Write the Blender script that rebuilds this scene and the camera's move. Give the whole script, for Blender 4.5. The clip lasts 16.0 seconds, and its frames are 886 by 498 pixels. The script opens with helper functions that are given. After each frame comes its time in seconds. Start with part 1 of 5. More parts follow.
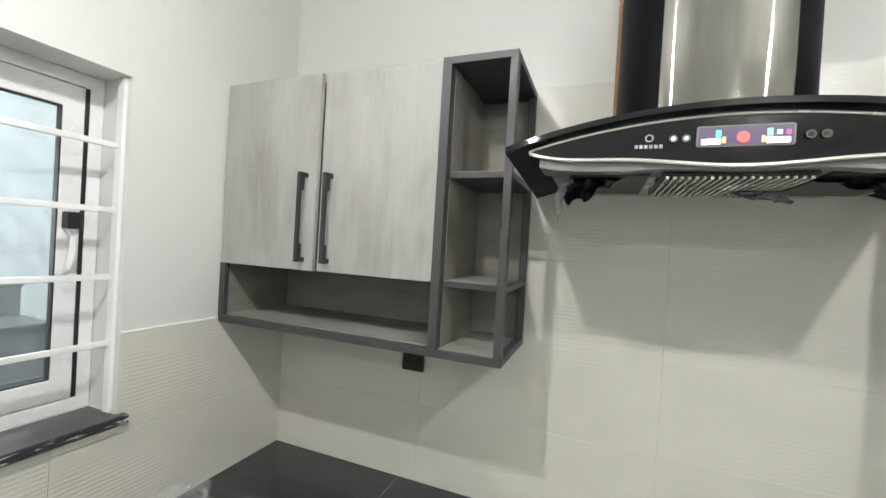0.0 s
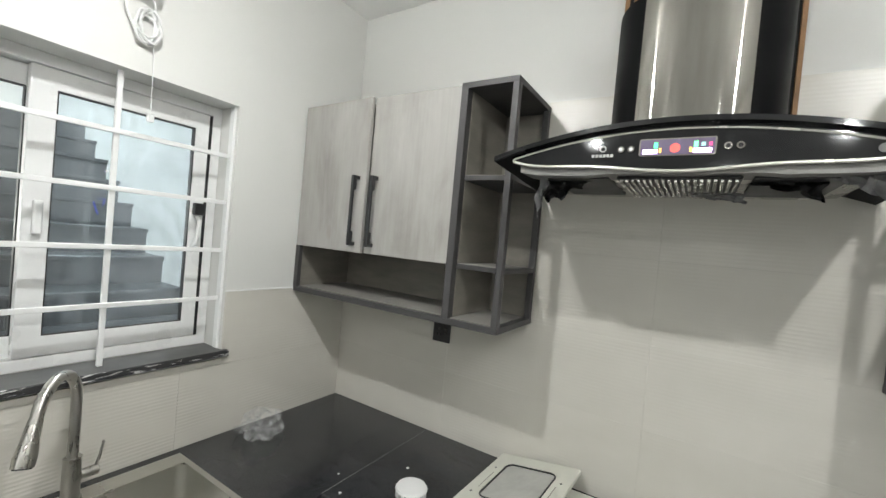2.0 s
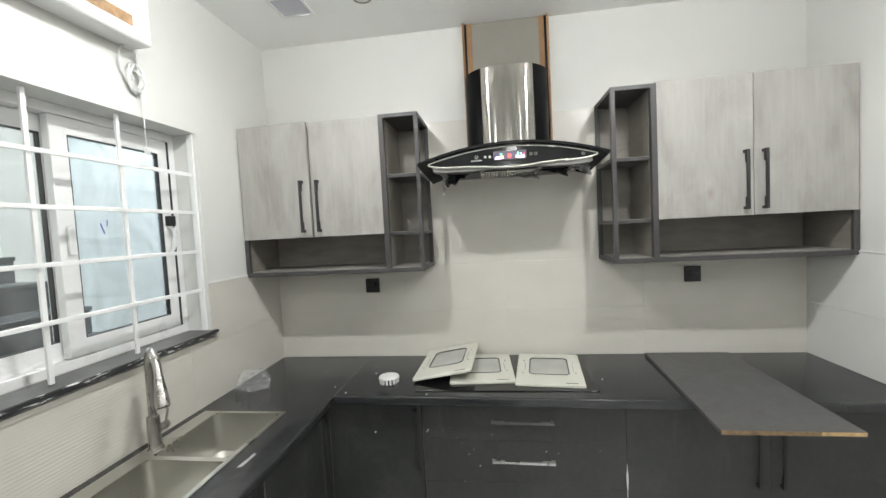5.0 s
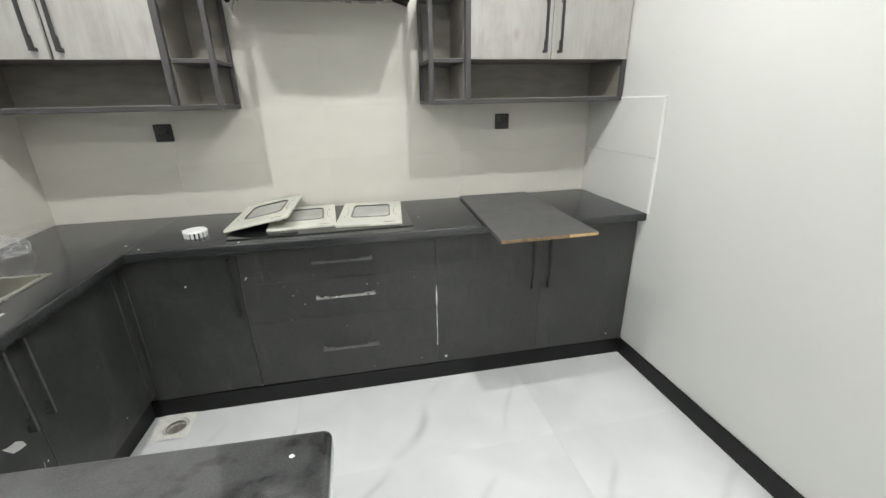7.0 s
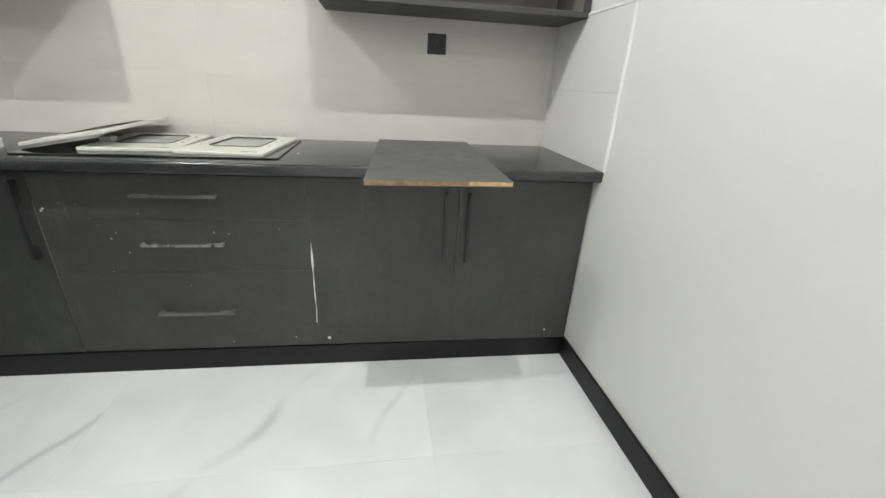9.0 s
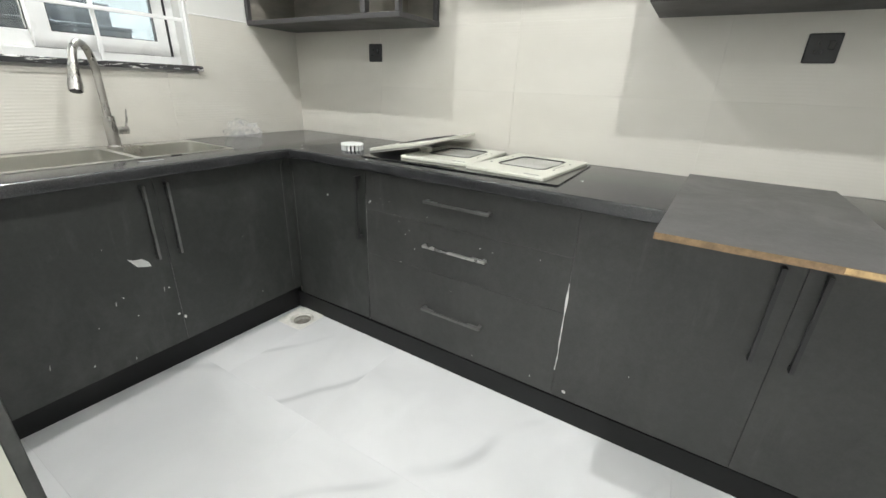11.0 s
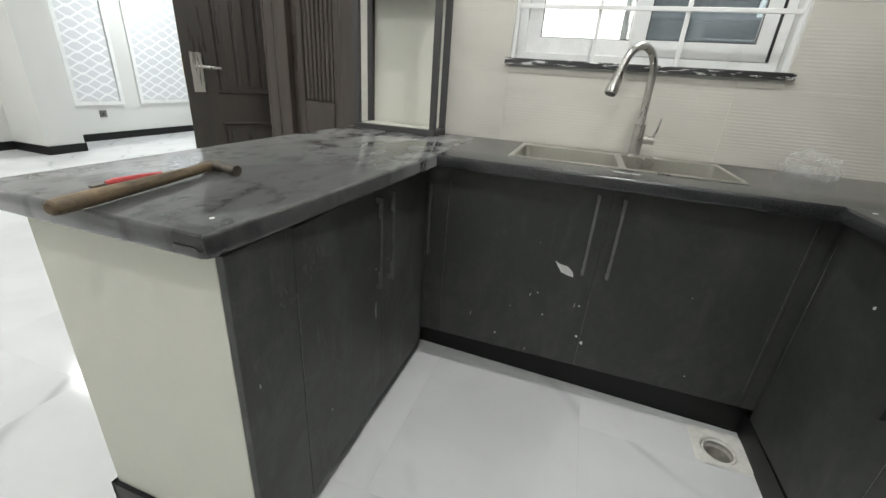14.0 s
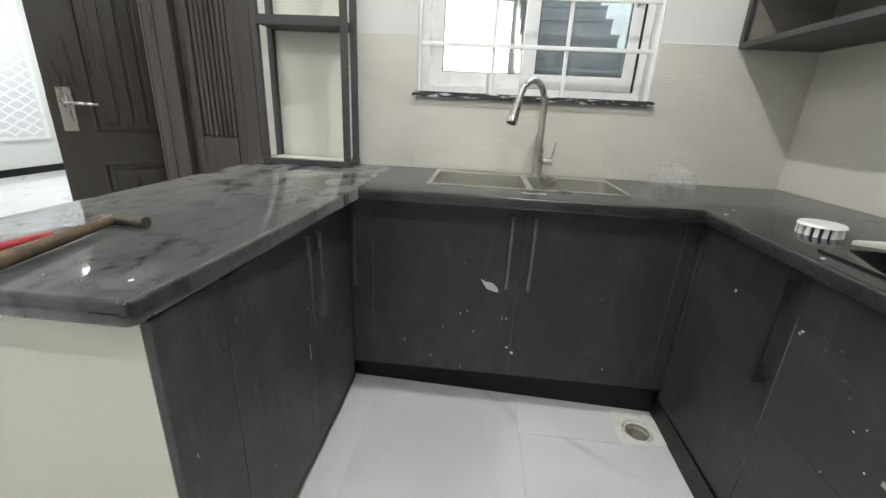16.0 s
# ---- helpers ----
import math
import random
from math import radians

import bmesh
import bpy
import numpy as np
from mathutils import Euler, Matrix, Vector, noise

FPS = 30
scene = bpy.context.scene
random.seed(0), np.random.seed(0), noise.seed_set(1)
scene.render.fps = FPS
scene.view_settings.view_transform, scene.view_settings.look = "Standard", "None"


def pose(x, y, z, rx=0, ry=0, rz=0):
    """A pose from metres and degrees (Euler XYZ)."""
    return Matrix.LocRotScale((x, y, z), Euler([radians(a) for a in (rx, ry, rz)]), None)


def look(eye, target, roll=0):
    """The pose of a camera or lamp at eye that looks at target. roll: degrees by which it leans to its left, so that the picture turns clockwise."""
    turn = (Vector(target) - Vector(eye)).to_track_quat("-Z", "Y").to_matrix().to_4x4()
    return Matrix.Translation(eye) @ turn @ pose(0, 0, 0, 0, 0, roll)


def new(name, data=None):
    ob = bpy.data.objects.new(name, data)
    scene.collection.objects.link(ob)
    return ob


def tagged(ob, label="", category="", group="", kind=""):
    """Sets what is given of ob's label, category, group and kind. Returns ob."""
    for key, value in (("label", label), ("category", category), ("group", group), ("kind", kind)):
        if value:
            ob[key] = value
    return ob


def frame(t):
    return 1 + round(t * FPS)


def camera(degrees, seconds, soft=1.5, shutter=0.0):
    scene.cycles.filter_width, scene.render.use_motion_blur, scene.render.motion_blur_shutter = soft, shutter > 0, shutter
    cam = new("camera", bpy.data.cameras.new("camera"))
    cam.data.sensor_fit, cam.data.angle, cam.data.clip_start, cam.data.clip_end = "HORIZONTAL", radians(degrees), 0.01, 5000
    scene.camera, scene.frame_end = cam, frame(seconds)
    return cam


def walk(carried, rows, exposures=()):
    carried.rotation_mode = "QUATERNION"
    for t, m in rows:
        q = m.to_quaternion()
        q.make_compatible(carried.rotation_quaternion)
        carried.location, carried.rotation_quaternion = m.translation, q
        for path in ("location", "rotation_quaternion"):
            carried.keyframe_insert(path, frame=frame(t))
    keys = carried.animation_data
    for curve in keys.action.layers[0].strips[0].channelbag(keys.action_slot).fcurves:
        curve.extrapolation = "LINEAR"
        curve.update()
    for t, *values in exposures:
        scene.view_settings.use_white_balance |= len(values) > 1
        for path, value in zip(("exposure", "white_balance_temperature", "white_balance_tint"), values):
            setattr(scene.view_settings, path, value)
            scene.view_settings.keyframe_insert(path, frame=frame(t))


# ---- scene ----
cam = camera(95.4, 16.0)
PATH = [
    (0, (1.259, -1.376, 1.78), (0.53, 0.487, 1.762), 3.4),
    (0.5, (1.396, -1.416, 1.769), (0.543, 0.392, 1.749), 5.4),
    (1, (1.535, -1.456, 1.749), (0.522, 0.266, 1.681), 5.4),
    (1.5, (1.596, -1.483, 1.769), (0.532, 0.211, 1.755), 4.4),
    (2, (1.56, -1.531, 1.755), (0.49, 0.159, 1.713), 5.3),
    (2.5, (1.458, -1.736, 1.749), (0.533, 0.036, 1.672), 2.8),
    (3, (1.439, -1.944, 1.772), (0.684, -0.093, 1.711), 2.6),
    (3.2, (1.43, -2.022, 1.78), (0.786, -0.129, 1.744), 0.1),
    (5.3, (1.417, -2.451, 1.637), (1.337, -0.458, 1.484), -3.7),
    (5.5, (1.441, -2.452, 1.593), (1.513, -0.467, 1.357), -3.2),
    (6, (1.47, -2.476, 1.531), (1.615, -0.528, 1.1), 0.2),
    (6.3, (1.494, -2.5, 1.487), (1.744, -0.591, 0.943), 0.7),
    (6.5, (1.527, -2.492, 1.49), (1.834, -0.632, 0.824), -0.1),
    (7, (1.598, -2.464, 1.487), (1.984, -0.629, 0.793), -1.2),
    (7.5, (1.83, -2.375, 1.387), (2.274, -0.566, 0.659), 3.1),
    (8, (2.022, -2.263, 1.237), (2.546, -0.481, 0.494), 1.3),
    (8.2, (2.092, -2.221, 1.205), (2.635, -0.463, 0.421), 2.5),
    (10.3, (2.272, -2.005, 1.195), (1.775, -0.207, 0.472), 3.4),
    (10.5, (2.246, -1.972, 1.202), (1.64, -0.208, 0.479), 3.6),
    (11, (2.206, -1.891, 1.197), (1.268, -0.291, 0.45), 2.3),
    (11.5, (2.232, -1.743, 1.192), (0.845, -0.498, 0.466), 3.4),
    (12, (2.217, -1.589, 1.183), (0.611, -0.636, 0.466), 4.3),
    (12.5, (2.115, -1.529, 1.159), (0.412, -0.806, 0.398), 3.5),
    (13, (2.033, -1.475, 1.117), (0.167, -1.341, 0.412), 2.7),
    (13.5, (1.958, -1.348, 1.16), (0.129, -1.696, 0.429), 4.8),
    (14, (1.93, -1.314, 1.142), (0.169, -1.858, 0.366), 4.2),
    (14.5, (1.929, -1.311, 1.147), (0.153, -1.887, 0.43), 3.3),
    (15, (1.952, -1.281, 1.096), (0.167, -1.832, 0.381), 2.4),
    (15.5, (1.97, -1.275, 1.107), (0.16, -1.668, 0.352), 1.9),
    (16, (1.963, -1.355, 1.172), (0.079, -1.505, 0.517), 2.9),
]
walk(cam, [(t, look(eye, target, roll)) for t, eye, target, roll in PATH], exposures=[(0.0, -0.28), (0.6, -0.38), (1.5, -0.48), (3.2, -0.36), (5.3, -0.22), (6.0, -0.02), (8.2, -0.02), (10.3, 0.16), (11.0, 0.2), (11.6, 0.0), (12.4, -0.22), (14.0, -0.30), (15.0, -0.38), (16.0, -0.20)])

# ---- light ----
world = bpy.data.worlds.new("world")
scene.world = world
world.use_nodes = True
_bg = world.node_tree.nodes["Background"]
_sky = world.node_tree.nodes.new("ShaderNodeTexSky")
_sky.sky_type, _sky.sun_disc = "NISHITA", False
_sky.sun_elevation, _sky.sun_rotation = radians(40), radians(200)
world.node_tree.links.new(_sky.outputs[0], _bg.inputs[0])
_bg.inputs[1].default_value = 0.05

W, H = 3.09, 2.863                  # kitchen width, ceiling height
CT = 0.90                          # worktop height


def lamp(x, y, z, watts, size, color=(0.985, 1.0, 0.985), spread=170):
    d = bpy.data.lights.new("ceiling_glow", "AREA")
    d.shape, d.size, d.energy, d.color, d.spread = "DISK", size, watts, color, radians(spread)
    ob = new("ceiling_glow", d)
    ob.matrix_world = pose(x, y, z)
    return ob


LAMPS = [(0.76, -1.24), (2.23, -1.24), (0.79, -3.0), (2.21, -3.0)]
BULB = {True: 1450.0, False: 640.0}        # radiance of the bulbs near the hood, and of those behind
# Extra downward disc added below each bulb to brighten the lower walls.
for lx, ly in LAMPS:
    lamp(lx, ly, H - 0.180, 10 if ly > -2 else 4, 0.032)
# (-0.65, -6.95) is known from its floor reflection; the rest are added fill.
HALL = [(-1.0, -4.6, 9), (-0.65, -6.95, 9), (1.7, -4.9, 7), (1.7, -6.9, 55), (-3.0, -6.7, 62), (-3.4, -4.4, 22)]
for lx, ly, watts in HALL:
    lamp(lx, ly, H - 0.016, watts, 0.14, (0.93, 0.99, 1.0) if lx < -2 else (0.985, 1.0, 0.985))
# Unseen lamp added high up to light the stairwell walls.
lamp(-1.1, -0.1, 3.75, 85, 0.3, (0.95, 1.0, 1.0))      # stairwell


# ---- materials ----
def nodes_of(name):
    m = bpy.data.materials.new(name)
    m.use_nodes = True
    nt = m.node_tree
    return m, nt, nt.nodes["Principled BSDF"]


def add(nt, kind, **inputs):
    n = nt.nodes.new(kind)
    for k, v in inputs.items():
        n.inputs[k.replace("_", " ")].default_value = v
    return n


def coords(nt, scale=(1, 1, 1), rot=(0, 0, 0), per_object=False):
    tc = nt.nodes.new("ShaderNodeTexCoord")
    mp = nt.nodes.new("ShaderNodeMapping")
    mp.inputs["Scale"].default_value = scale
    mp.inputs["Rotation"].default_value = rot
    nt.links.new(tc.outputs["Object"], mp.inputs["Vector"])
    if per_object:
        oi = nt.nodes.new("ShaderNodeObjectInfo")
        mul = add(nt, "ShaderNodeVectorMath")
        mul.operation = "MULTIPLY"
        mul.inputs[1].default_value = (37.0, 51.0, 23.0)
        nt.links.new(oi.outputs["Random"], mul.inputs[0])
        nt.links.new(mul.outputs[0], mp.inputs["Location"])
    return mp.outputs[0]


def ramp(nt, src, stops, ease=False):
    r = nt.nodes.new("ShaderNodeValToRGB")
    while len(r.color_ramp.elements) < len(stops):
        r.color_ramp.elements.new(0.5)
    r.color_ramp.interpolation = "EASE" if ease else "LINEAR"
    for e, (p, c) in zip(r.color_ramp.elements, stops):
        e.position = p
        e.color = (*c, 1) if len(c) == 3 else c
    nt.links.new(src, r.inputs[0])
    return r.outputs[0]


def mix(nt, fac, a, b, mode="MIX"):
    n = nt.nodes.new("ShaderNodeMix")
    n.data_type, n.blend_type = "RGBA", mode
    for sock, v in ((n.inputs[0], fac), (n.inputs[6], a), (n.inputs[7], b)):
        if isinstance(v, bpy.types.NodeSocket):
            nt.links.new(v, sock)
        else:
            sock.default_value = v if isinstance(v, float) else (*v, 1)
    return n.outputs[2]


def bump(nt, bsdf, height, strength, dist):
    b = add(nt, "ShaderNodeBump", Strength=strength, Distance=dist)
    nt.links.new(height, b.inputs["Height"])
    nt.links.new(b.outputs[0], bsdf.inputs["Normal"])


def noise_tex(nt, vec, scale, detail=4.0, rough=0.55, dist=0.0):
    n = add(nt, "ShaderNodeTexNoise", Scale=scale, Detail=detail, Roughness=rough, Distortion=dist)
    nt.links.new(vec, n.inputs["Vector"])
    return n.outputs["Fac"]


def surface(name, base, rough=0.5, metal=0.0, vary=0.08, scale=6.0, grain=60.0, bumps=0.1, bdist=0.002, coat=0.0, rvary=0.1, stretch=(1, 1, 1)):
    """A surface with broad stains and fine grain."""
    m, nt, b = nodes_of(name)
    v = coords(nt, stretch)
    big, fine = noise_tex(nt, v, scale), noise_tex(nt, v, grain, 3.0)
    lo = tuple(c * (1 - vary) for c in base)
    hi = tuple(min(1, c * (1 + vary)) for c in base)
    c1 = ramp(nt, big, [(0.3, lo), (0.7, hi)])
    c2 = mix(nt, 0.25, c1, ramp(nt, fine, [(0.3, lo), (0.7, hi)]))
    nt.links.new(c2, b.inputs["Base Color"])
    r = ramp(nt, big, [(0.25, (max(0, rough - rvary),) * 3), (0.75, (min(1, rough + rvary),) * 3)])
    nt.links.new(r, b.inputs["Roughness"])
    b.inputs["Metallic"].default_value = metal
    b.inputs["Coat Weight"].default_value = coat
    if bumps:
        bump(nt, b, fine, bumps, bdist)
    return m


def emitter(name, color, strength):
    m, nt, b = nodes_of(name)
    b.inputs["Base Color"].default_value = (*color, 1)
    b.inputs["Emission Color"].default_value = (*color, 1)
    b.inputs["Emission Strength"].default_value = strength
    return m


def wood_veneer():
    """Pale grey ash veneer with vertical grain and small knots."""
    m, nt, b = nodes_of("pale_ash_veneer")
    v = coords(nt, (3.0, 3.0, 1.0), per_object=True)
    g = noise_tex(nt, v, 2.4, 6.0, 0.6, 0.45)
    v2 = coords(nt, (36, 36, 1.6), per_object=True)
    f = noise_tex(nt, v2, 2.0, 4.0, 0.6)
    c = ramp(nt, g, [(0.28, (0.262, 0.249, 0.226)), (0.45, (0.338, 0.327, 0.304)), (0.7, (0.415, 0.406, 0.385))])
    c = mix(nt, 0.15, c, ramp(nt, f, [(0.3, (0.26, 0.252, 0.235)), (0.65, (0.48, 0.47, 0.45))]))
    v3 = coords(nt, (5, 5, 2.6), per_object=True)
    vo = add(nt, "ShaderNodeTexVoronoi", Scale=1.0)
    nt.links.new(v3, vo.inputs["Vector"])
    k = ramp(nt, vo.outputs["Distance"], [(0.0, (1, 1, 1)), (0.05, (0.5, 0.5, 0.5)), (0.12, (0, 0, 0))])
    c = mix(nt, k, c, (0.27, 0.235, 0.195))
    nt.links.new(c, b.inputs["Base Color"])
    b.inputs["Roughness"].default_value = 0.5
    bump(nt, b, f, 0.03, 0.001)
    return m


def dark_laminate(name, base, dusty):
    """Charcoal textured laminate with dust and rubbed marks."""
    m, nt, b = nodes_of(name)
    v = coords(nt)
    fine = noise_tex(nt, v, 140.0, 2.0)
    mottle = noise_tex(nt, v, 38.0, 4.0, 0.6)
    big = noise_tex(nt, v, 3.5, 5.0, 0.6, 0.8)
    smear = noise_tex(nt, coords(nt, (1.7, 1.7, 1.2)), 2.1, 7.0, 0.7, 0.3)
    wipe = noise_tex(nt, coords(nt, (26, 26, 3.0), (0.5, 0.35, 0)), 1.0, 5.0, 0.65)
    c = ramp(nt, fine, [(0.3, tuple(x * 0.9 for x in base)), (0.7, tuple(x * 1.12 for x in base))])
    c = mix(nt, 0.35, c, ramp(nt, mottle, [(0.3, tuple(x * 0.75 for x in base)), (0.7, tuple(x * 1.3 for x in base))]))
    d = ramp(nt, smear, [(0.47, (0, 0, 0)), (0.85, (dusty,) * 3)])
    c = mix(nt, d, c, (0.22, 0.22, 0.21))
    gate = ramp(nt, big, [(0.50, (0, 0, 0)), (0.66, (1, 1, 1))])
    w = mix(nt, 1.0, ramp(nt, wipe, [(0.55, (0, 0, 0)), (0.8, (dusty * 1.1,) * 3)]), gate, "MULTIPLY")
    c = mix(nt, w, c, (0.26, 0.26, 0.25))
    speck = add(nt, "ShaderNodeTexVoronoi", Scale=6.0)
    nt.links.new(v, speck.inputs["Vector"])
    s = ramp(nt, speck.outputs["Distance"], [(0.0, (dusty * 1.2,) * 3), (0.012, (0, 0, 0))])
    c = mix(nt, s, c, (0.6, 0.6, 0.58))
    nt.links.new(c, b.inputs["Base Color"])
    r = ramp(nt, big, [(0.3, (0.42,) * 3), (0.7, (0.6,) * 3)])
    nt.links.new(r, b.inputs["Roughness"])
    bump(nt, b, fine, 0.06, 0.001)
    return m


def granite(name, lo, hi, r0=0.13, r1=0.36):
    """Black polished granite, dusty in patches."""
    m, nt, b = nodes_of(name)
    v = coords(nt)
    fine = noise_tex(nt, v, 320.0, 2.0)
    c = ramp(nt, fine, [(0.35, (0.018, 0.018, 0.02)), (0.6, (0.035, 0.036, 0.038)), (0.75, (0.07, 0.07, 0.072))])
    big = noise_tex(nt, v, 3.0, 4.0, 0.5, 0.2)
    streak = noise_tex(nt, coords(nt, (2.0, 5.5, 3), (0, 0, 0.35)), 1.5, 5.0, 0.55, 0.2)
    d = ramp(nt, big, [(lo - 0.12, (0, 0, 0)), (lo + 0.34, (hi,) * 3)], True)
    d2 = ramp(nt, streak, [(lo - 0.1, (0, 0, 0)), (lo + 0.36, (hi,) * 3)], True)
    dd = mix(nt, 1.0, d, d2, "ADD")
    c = mix(nt, dd, c, (0.105, 0.106, 0.105))
    smudge = noise_tex(nt, coords(nt, (1.6, 2.6, 1), (0, 0, 0.5)), 4.0, 6.0, 0.65, 0.3)
    sm = ramp(nt, smudge, [(0.51, (0, 0, 0)), (0.68, (min(0.8, hi * 1.7),) * 3)], True)
    c = mix(nt, sm, c, (0.014, 0.014, 0.015))
    nt.links.new(c, b.inputs["Base Color"])
    r = ramp(nt, dd, [(0.0, (r0,) * 3), (0.8, (r1,) * 3)], True)
    nt.links.new(r, b.inputs["Roughness"])
    b.inputs["IOR"].default_value = 1.55
    return m


def dusted_granite():
    """Polished black granite under a grey film of dust, wiped dark in smudges."""
    m, nt, b = nodes_of("dusty_black_granite")
    v = coords(nt)
    grain = noise_tex(nt, v, 260.0, 2.0)
    film_ = noise_tex(nt, coords(nt, (1.0, 1.6, 1)), 2.6, 6.0, 0.6, 0.4)
    smudge = noise_tex(nt, coords(nt, (2.6, 4.2, 1), (0, 0, 0.3)), 2.2, 4.0, 0.55, 0.3)
    where = noise_tex(nt, coords(nt, (1, 1, 1), (0, 0, 1.1)), 2.0, 2.0)
    c = ramp(nt, film_, [(0.3, (0.042, 0.043, 0.044)), (0.55, (0.062, 0.063, 0.063)), (0.75, (0.095, 0.096, 0.095))])
    c = mix(nt, 0.3, c, ramp(nt, grain, [(0.35, (0.04, 0.04, 0.042)), (0.7, (0.10, 0.10, 0.099))]))
    k = ramp(nt, smudge, [(0.44, (0, 0, 0)), (0.64, (0.85, 0.85, 0.85))], True)
    g = ramp(nt, where, [(0.36, (0.15, 0.15, 0.15)), (0.58, (1, 1, 1))], True)
    k = mix(nt, 1.0, k, g, "MULTIPLY")
    spots = noise_tex(nt, coords(nt, (7.0, 11.0, 1), (0, 0, 0.3)), 2.0, 3.0, 0.5)
    k2 = mix(nt, 1.0, ramp(nt, spots, [(0.52, (0, 0, 0)), (0.70, (0.7, 0.7, 0.7))], True), g, "MULTIPLY")
    k = mix(nt, 1.0, k, k2, "LIGHTEN")
    c = mix(nt, k, c, (0.012, 0.012, 0.013))
    nt.links.new(c, b.inputs["Base Color"])
    r = ramp(nt, film_, [(0.3, (0.05, 0.05, 0.05)), (0.7, (0.10, 0.10, 0.10))])
    nt.links.new(mix(nt, k, r, (0.07, 0.07, 0.07)), b.inputs["Roughness"])
    b.inputs["IOR"].default_value = 1.72
    dust = mix(nt, k, (0.55, 0.55, 0.55), (0.05, 0.05, 0.05))
    nt.links.new(dust, b.inputs["Sheen Weight"])
    b.inputs["Sheen Roughness"].default_value = 0.35
    return m


def marble():
    """White polished porcelain with soft grey veins, each tile cut from another place."""
    m, nt, b = nodes_of("white_veined_marble")
    v = coords(nt, (1, 1, 1), (0, 0, 0.7), per_object=True)
    w = add(nt, "ShaderNodeTexWave", Scale=0.55, Distortion=9.0, Detail=3.0)
    w.inputs["Detail Scale"].default_value = 0.9
    nt.links.new(v, w.inputs["Vector"])
    vein = ramp(nt, w.outputs["Fac"], [(0.0, (1, 1, 1)), (0.014, (0.3, 0.3, 0.3)), (0.045, (0, 0, 0))])
    gate = ramp(nt, noise_tex(nt, v, 1.7, 2.0), [(0.44, (0, 0, 0)), (0.6, (0.52, 0.52, 0.52))])
    vein = mix(nt, 1.0, vein, gate, "MULTIPLY")
    cloud = ramp(nt, noise_tex(nt, v, 2.2, 4.0, 0.5, 0.5), [(0.3, (0.70, 0.705, 0.71)), (0.65, (0.80, 0.805, 0.81))])
    c = mix(nt, vein, cloud, (0.42, 0.43, 0.44))
    nt.links.new(c, b.inputs["Base Color"])
    b.inputs["Roughness"].default_value = 0.13
    return m


def ribbed_tile(name, relief):
    """Cream glazed wall tile with fine uneven horizontal ridges."""
    m, nt, b = nodes_of(name)
    v = coords(nt, (0.5, 0.5, 1.0))
    w = add(nt, "ShaderNodeTexWave", Scale=25.0, Distortion=0.9, Detail=1.0)
    w.bands_direction = "Z"
    w.inputs["Detail Scale"].default_value = 1.2
    nt.links.new(v, w.inputs["Vector"])
    n = noise_tex(nt, v, 5.0, 3.0)
    c = ramp(nt, n, [(0.3, (0.59, 0.568, 0.514)), (0.7, (0.643, 0.62, 0.565))])
    nt.links.new(c, b.inputs["Base Color"])
    b.inputs["Roughness"].default_value = 0.3
    amp = ramp(nt, noise_tex(nt, coords(nt, (0.8, 0.8, 4.0)), 1.5, 2.0), [(0.40, (0.12, 0.12, 0.12)), (0.56, (1, 1, 1))])
    hgt = mix(nt, 1.0, w.outputs["Color"], amp, "MULTIPLY")
    bump(nt, b, hgt, relief, 0.003)
    return m


def brushed(name, base, rough, direction, relief=0.02):
    m, nt, b = nodes_of(name)
    n = noise_tex(nt, coords(nt, direction), 3.0, 3.0)
    c = ramp(nt, n, [(0.3, tuple(x * 0.85 for x in base)), (0.7, base)])
    nt.links.new(c, b.inputs["Base Color"])
    b.inputs["Metallic"].default_value = 1.0
    r = ramp(nt, n, [(0.3, (rough * 0.75,) * 3), (0.7, (rough * 1.25,) * 3)])
    nt.links.new(r, b.inputs["Roughness"])
    if relief:
        bump(nt, b, n, relief, 0.0003)
    return m


def clear_glass(name, tint, rough=0.0, dust=0.0):
    """Thin pane: mostly passes light straight on, with a glossy face."""
    m, nt, b = nodes_of(name)
    tr = add(nt, "ShaderNodeBsdfTransparent")
    tr.inputs[0].default_value = (*tint, 1)
    gl = add(nt, "ShaderNodeBsdfGlossy", Roughness=max(rough, 0.02))
    lw = add(nt, "ShaderNodeLayerWeight", Blend=0.5)
    fr = nt.nodes.new("ShaderNodeMapRange")
    pw = nt.nodes.new("ShaderNodeMath")
    pw.operation = "POWER"
    pw.inputs[1].default_value = 4.0
    nt.links.new(lw.outputs["Facing"], pw.inputs[0])
    nt.links.new(pw.outputs[0], fr.inputs[0])
    fr.inputs[3].default_value, fr.inputs[4].default_value = 0.05, 0.7
    mx = nt.nodes.new("ShaderNodeMixShader")
    nt.links.new(fr.outputs[0], mx.inputs[0])
    nt.links.new(tr.outputs[0], mx.inputs[1])
    nt.links.new(gl.outputs[0], mx.inputs[2])
    last = mx.outputs[0]
    if dust:
        v = coords(nt, (1, 1.6, 0.8))
        df = add(nt, "ShaderNodeBsdfDiffuse")
        df.inputs[0].default_value = (0.62, 0.66, 0.70, 1)
        n = ramp(nt, noise_tex(nt, v, 3.2, 5.0, 0.6, 1.2), [(0.3, (dust * 0.15,) * 3), (0.75, (dust,) * 3)], True)
        m2 = nt.nodes.new("ShaderNodeMixShader")
        nt.links.new(n, m2.inputs[0])
        nt.links.new(last, m2.inputs[1])
        nt.links.new(df.outputs[0], m2.inputs[2])
        last = m2.outputs[0]
    nt.links.new(last, nt.nodes["Material Output"].inputs[0])
    return m


